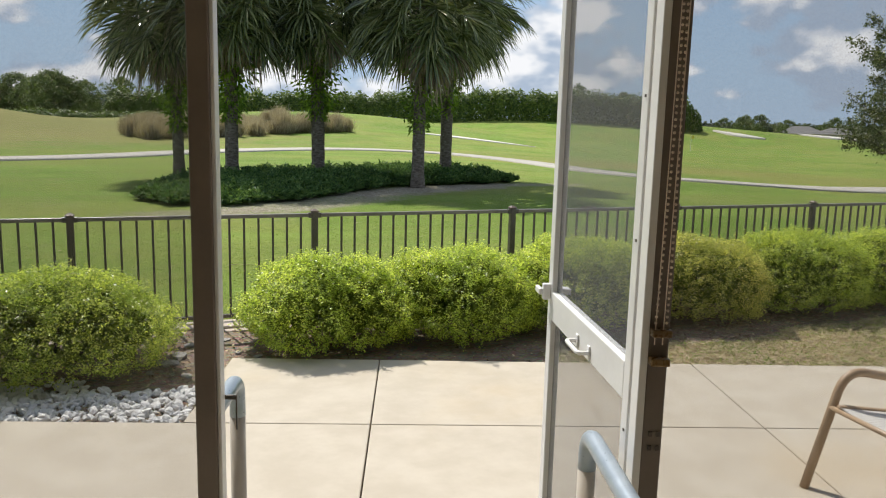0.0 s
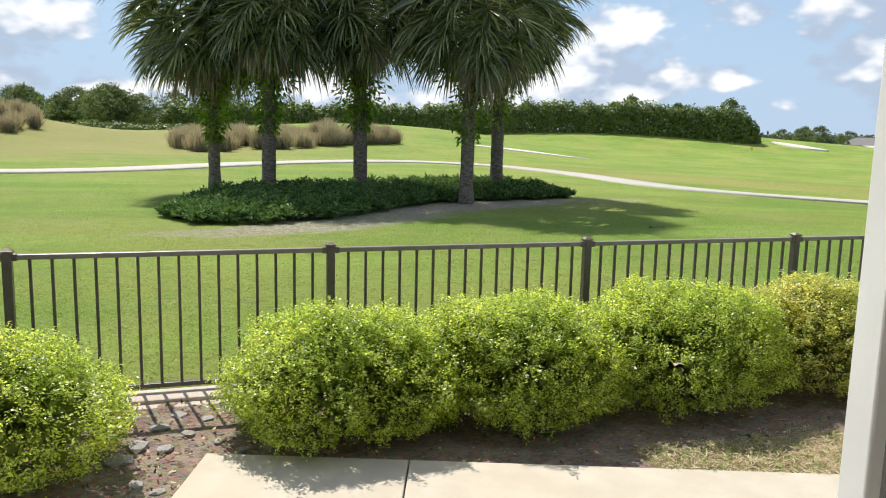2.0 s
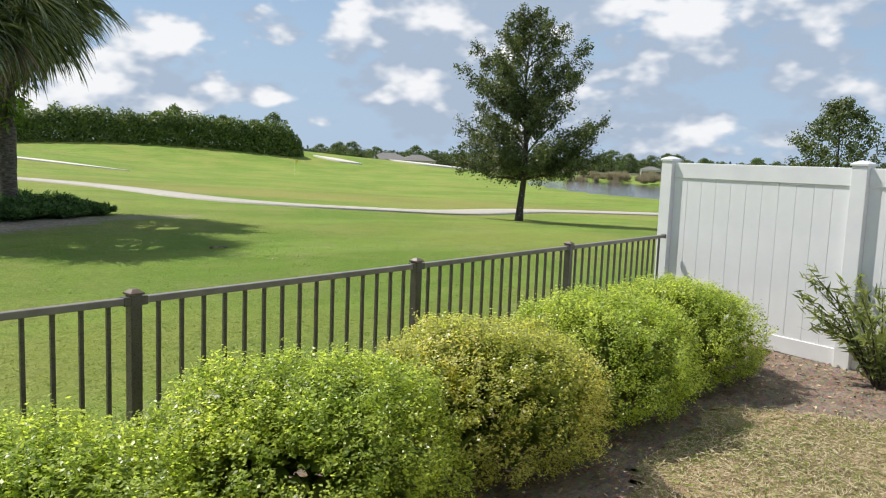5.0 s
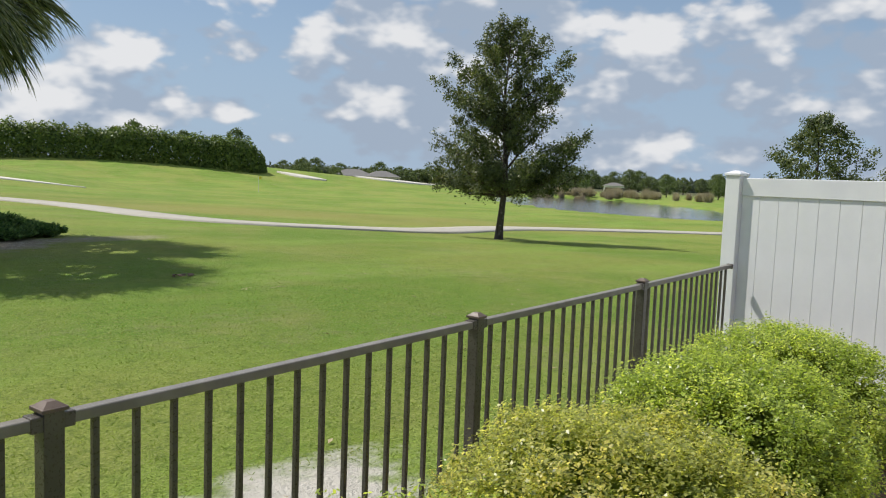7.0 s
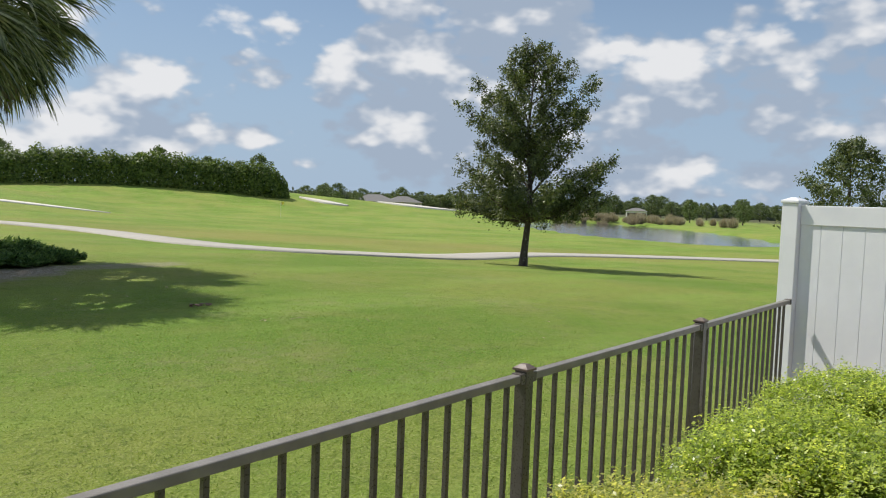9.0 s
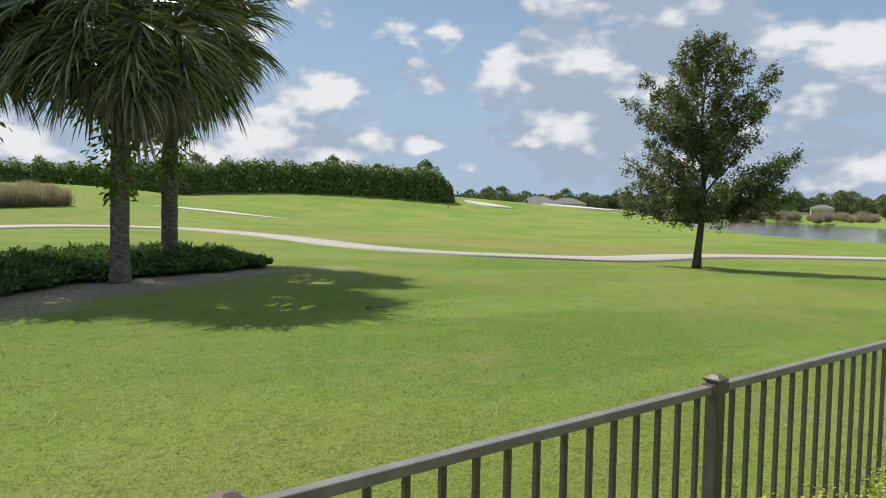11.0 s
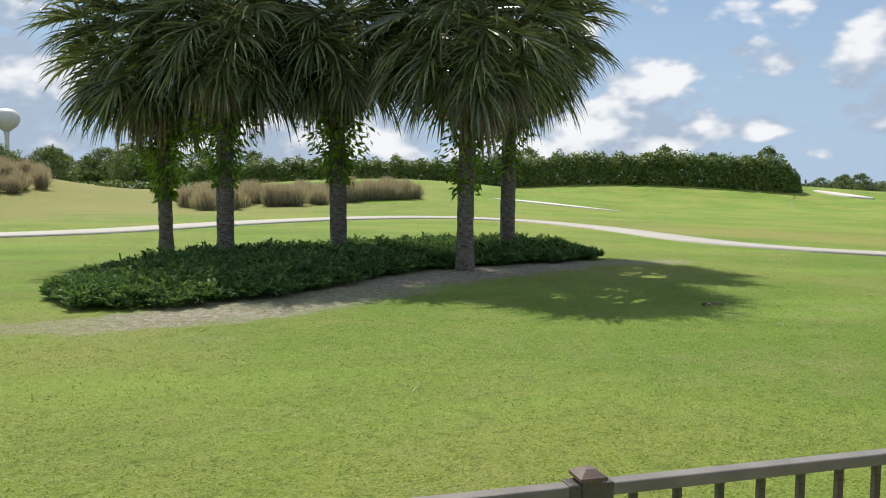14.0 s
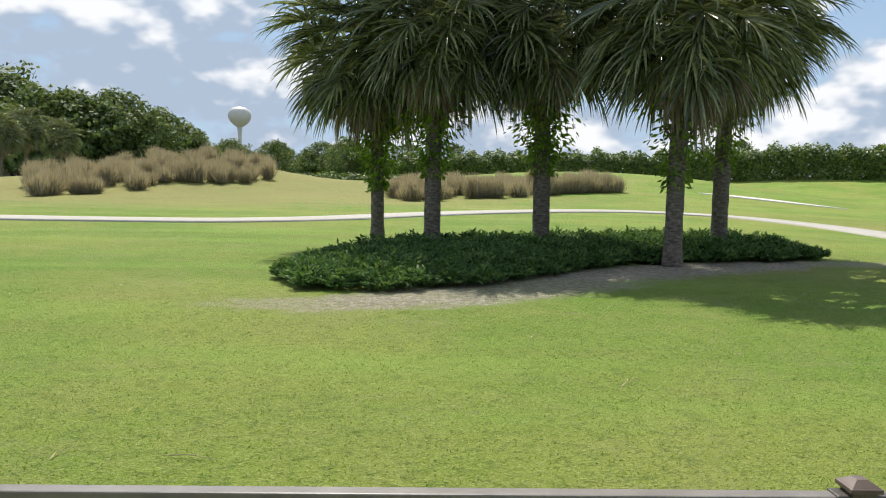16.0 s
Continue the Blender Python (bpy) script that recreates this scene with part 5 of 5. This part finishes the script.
flagstick()


# ---- shrub by the white fence ----
def willow_shrub(x, y, high, wide, seed, count=26):
    rng = np.random.default_rng(seed)
    t = thing("narrow_leaf_shrub", "loose shrub with narrow green leaves by the white fence", "shrub", at=pose(x, y, -0.03))
    cs, ds = [], []
    for i in range(count):
        a, k = rng.uniform(0, 2 * math.pi), rng.uniform(0.25, 1)
        tip = Vector((wide * k * math.cos(a), wide * k * math.sin(a), high * rng.uniform(0.35, 1.0)))
        mid = tip * 0.5 + Vector((0, 0, 0.12))
        part("stem", tube([(0.03 * math.cos(a), 0.03 * math.sin(a), 0), mid, tip], [0.008, 0.005, 0.002], 5), TWIG, t)
        for j in range(64):
            f = 0.12 + 0.88 * j / 63
            p = (mid.lerp(tip, (f - 0.5) * 2) if f > 0.5 else mid * (f * 2))
            cs.append(p), ds.append((tip - mid).normalized())
    c, d = np.array([tuple(p) for p in cs]), np.array([tuple(p) for p in ds])
    part("leaves", leaves("leaves", rng, c + rng.normal(0, 0.02, c.shape), d, 0.10, 0.019, OLEANDER, 0.1, 0.8), None, t)


willow_shrub(8.10, 4.46, 0.90, 0.62, 91, 40)
willow_shrub(7.80, 4.05, 0.26, 0.34, 92, 12)


# ---- loose stones, chips and straw ----
def pebble(seed, flat):
    rng = np.random.default_rng(seed)
    bm = bmesh.new()
    bmesh.ops.create_icosphere(bm, subdivisions=1, radius=1.0)
    for v in bm.verts:
        v.co *= rng.uniform(0.78, 1.12)
        v.co.z *= flat
    return bm


rng2 = random.Random(5)
WHITE_PEB = [mesh_of("stone", pebble(200 + i, 0.62), STONE_WHITE) for i in range(5)]
GREY_PEB = [mesh_of("stone", pebble(210 + i, 0.42), STONE_GREY) for i in range(3)]
stones = thing("white_stones", "bed of white landscape stones beside the patio", "stones", at=pose(0, 0, 0))


def stone_place():
    while True:
        u, v = rng2.uniform(-3.9, -1.28), rng2.uniform(2.535, 3.20)
        if v < 3.08 + 0.10 * math.sin(u * 4):
            return u, v


for i in range(300):
    u, v = stone_place()
    u = -1.28 - abs(u + 1.28) * 0.6
    p = hp(u, v, -0.02 + 0.02 * rng2.random())
    ob = part("stone", WHITE_PEB[i % 5], None, stones)
    s = rng2.uniform(0.016, 0.034)
    ob.matrix_basis = Matrix.Translation(p) @ pose(0, 0, 0, rng2.uniform(-40, 40), rng2.uniform(-40, 40), rng2.uniform(0, 360)) @ Matrix.Diagonal((s * 1.35, s, s, 1))
bm = bmesh.new()
for i in range(900):
    u, v = stone_place()
    p = hp(u, v, -0.03 + 0.015 * rng2.random())
    q = bmesh.ops.create_icosphere(bm, subdivisions=1, radius=rng2.uniform(0.014, 0.03))
    bmesh.ops.transform(bm, verts=q["verts"], matrix=Matrix.Translation(p) @ pose(0, 0, 0, rng2.uniform(-40, 40), rng2.uniform(-40, 40), rng2.uniform(0, 360)) @ Matrix.Diagonal((1.3, 1.0, 0.65, 1)))
tagged(part("stone_fill", bm, STONE_WHITE, stones), kind="stuff")
for x, y, s in ((0.42, 5.62, 0.07), (0.50, 5.78, 0.06), (0.64, 5.72, 0.045), (0.35, 5.95, 0.05), (0.60, 6.02, 0.055), (0.75, 5.90, 0.04), (0.52, 5.32, 0.04), (0.62, 5.22, 0.035), (0.30, 5.45, 0.035), (0.85, 6.1, 0.04), (0.7, 6.2, 0.05), (0.45, 6.2, 0.04), (1.02, 5.62, 0.03), (0.9, 5.75, 0.03)):
    ob = tagged(part("river_stone", GREY_PEB[int(x * 100) % 3], None), "flat grey stone half sunk in the bed", "stone", "loose grey stones")
    ob.matrix_basis = pose(x, y, -0.025, 0, 0, x * 900) @ Matrix.Diagonal((s * 1.3, s, s, 1))


def litter(name, n, place, length, width, material, label, category, seed, up=0.012):
    rng = np.random.default_rng(seed)
    c = []
    while len(c) < n:
        x, y = place(rng)
        if x is not None:
            c.append((x, y))
    c = np.array(c)
    z = np.array([lumps(x, y) if y < FENCE_Y else float(land(x, y)) for x, y in c]) + up * rng.random(n)
    pos = np.stack([c[:, 0], c[:, 1], z + 0.003], -1)
    a = unit(rng.normal(0, 1, (n, 3)) * np.array((1, 1, 0.25)))
    s = unit(np.cross(a, np.array((0, 0, 1.0)) + rng.normal(0, 0.3, (n, 3))))
    k = rng.uniform(0.5, 1.4, (n, 1))
    tagged(part(name, quads(name, pos, a * length * k / 2, s * width * k / 2, material), None), label, category, kind="stuff")


def in_bed(rng):
    x, y = rng.uniform(-4, 9), rng.uniform(2.5, 6.4)
    return (x, y) if yard(x, y) and not is_lawn(x, y) else (None, None)


def in_side(rng):
    x, y = rng.uniform(3, 8.5), rng.uniform(1.0, 5.3)
    return (x, y) if yard(x, y) and is_lawn(x, y) else (None, None)


MULCH = plain("bark_chip", (0.10, 0.065, 0.045), (0.26, 0.18, 0.13), 0.9, 0.0, 30.0)
litter("bark_chips", 9000, in_bed, 0.035, 0.012, MULCH, "scattered brown bark chips", "mulch", 101)
litter("leaf_litter", 1500, in_bed, 0.03, 0.014, STRAW, "scattered dry leaves and twigs", "leaf litter", 102, 0.02)
litter("dry_grass", 26000, in_side, 0.045, 0.004, STRAW, "thin dry lawn stalks", "grass", 103, 0.03)
litter("leaf_litter", 260, in_side, 0.035, 0.011, STRAW, "scattered dry leaves on the thin lawn", "leaf litter", 105, 0.03)
litter("side_grass", 10000, in_side, 0.05, 0.005, BLADE, "sparse green lawn blades", "grass", 104, 0.035)


# ---- lawn blades beyond the railing ----
def lawn():
    rng = np.random.default_rng(120)
    n = 150000
    x = rng.uniform(-8, 15, n)
    y = FENCE_Y + 0.1 + 10 * rng.random(n) ** 2.4
    keep = (((x - 4.75) / 0.9) ** 2 + ((y - 7.25) / 0.47) ** 2 > 0.5 + 0.8 * rng.random(n)) & (np.abs(x - 3.2) < (3 + 1.15 * (y - 5)) * rng.uniform(0.6, 1.15, n)) & (rng.random(n) > (y - 9) / 8)
    x, y = x[keep], y[keep]
    n = len(x)
    d = unit(rng.normal(0, 1, (n, 3)) * np.array((0.9, 0.9, 0.2)) + np.array((0, 0, 0.45)))
    k = rng.uniform(0.007, 0.015, (n, 1)) * (1 + 0.03 * (y - 6))[:, None]
    s = unit(np.cross(d, rng.normal(0, 1, (n, 3))))
    c = np.stack([x, y, land(x, y)], -1) + d * k * 0.8
    tagged(part("lawn_blades", quads("lawn_blades", c, d * k, s * 0.0024 * (1 + 0.08 * (y - 6))[:, None], BLADE), None), "short mown green lawn blades", "grass", kind="stuff")


lawn()


# ---- fallen twigs on the lawn ----
def fallen_twig(x, y, long, turn, fork):
    t = thing("fallen_twig", "dry pale twig lying on the lawn", "twig", "fallen twigs", at=pose(x, y, float(land(x, y)) + 0.012, 0, 0, turn))
    part("stalk", tube([(0, 0, 0), (long * 0.4, 0.02, 0.008), (long, -0.01, 0.004)], [0.004, 0.003, 0.0015], 5), STRAW, t)
    if fork:
        part("side_stalk", tube([(long * 0.45, 0.018, 0.008), (long * 0.75, 0.10 * long + 0.03, 0.012)], [0.0025, 0.001], 5), STRAW, t)


for x, y, long, turn, fork in ((4.18, 13.89, 0.2, -30, False), (4.05, 10.68, 0.30, 50, True), (4.92, 10.9, 0.24, -8, False), (1.2, 9.17, 0.30, -12, False), (9.3, 12.5, 0.22, -20, True), (3.6, 12.4, 0.2, 60, False), (8.9, 12.6, 0.2, 10, False), (0.6, 9.1, 0.18, 80, False)):
    fallen_twig(x, y, long, turn, fork)

leaf_bits = random.Random(77)
DARK_BIT = mesh_of("fallen_leaf", pebble(230, 0.25), MULCH)
for i in range(46):
    x, y = leaf_bits.uniform(-3, 13), 7.2 + 12 * leaf_bits.random() ** 1.4
    m = bmesh.new()
    a = [m.verts.new(v) for v in ((-0.03, 0, 0), (0, -0.014, 0.006), (0.03, 0, 0.002), (0, 0.014, 0.008))]
    m.faces.new(a)
    r = bmesh.ops.extrude_face_region(m, geom=m.faces[:])
    bmesh.ops.translate(m, vec=(0, 0, 0.002), verts=[v for v in r["geom"] if isinstance(v, bmesh.types.BMVert)])
    ob = tagged(part("fallen_leaf", m, STRAW), "small dry leaf on the lawn", "leaf", "fallen leaves")
    ob.matrix_basis = pose(x, y, float(land(x, y)) + 0.014, leaf_bits.uniform(-25, 25), leaf_bits.uniform(-25, 25), leaf_bits.uniform(0, 360))
for i in range(14):
    ob = tagged(part("fallen_leaf", DARK_BIT), "dark curled leaf on the lawn", "leaf", "fallen leaves")
    ob.matrix_basis = pose(9.13 + leaf_bits.uniform(-0.2, 0.2), 14.19 + leaf_bits.uniform(-0.1, 0.1), float(land(9.5, 13.7)) + 0.02, leaf_bits.uniform(-30, 30), leaf_bits.uniform(-30, 30), leaf_bits.uniform(0, 360)) @ Matrix.Scale(leaf_bits.uniform(0.02, 0.045), 4)
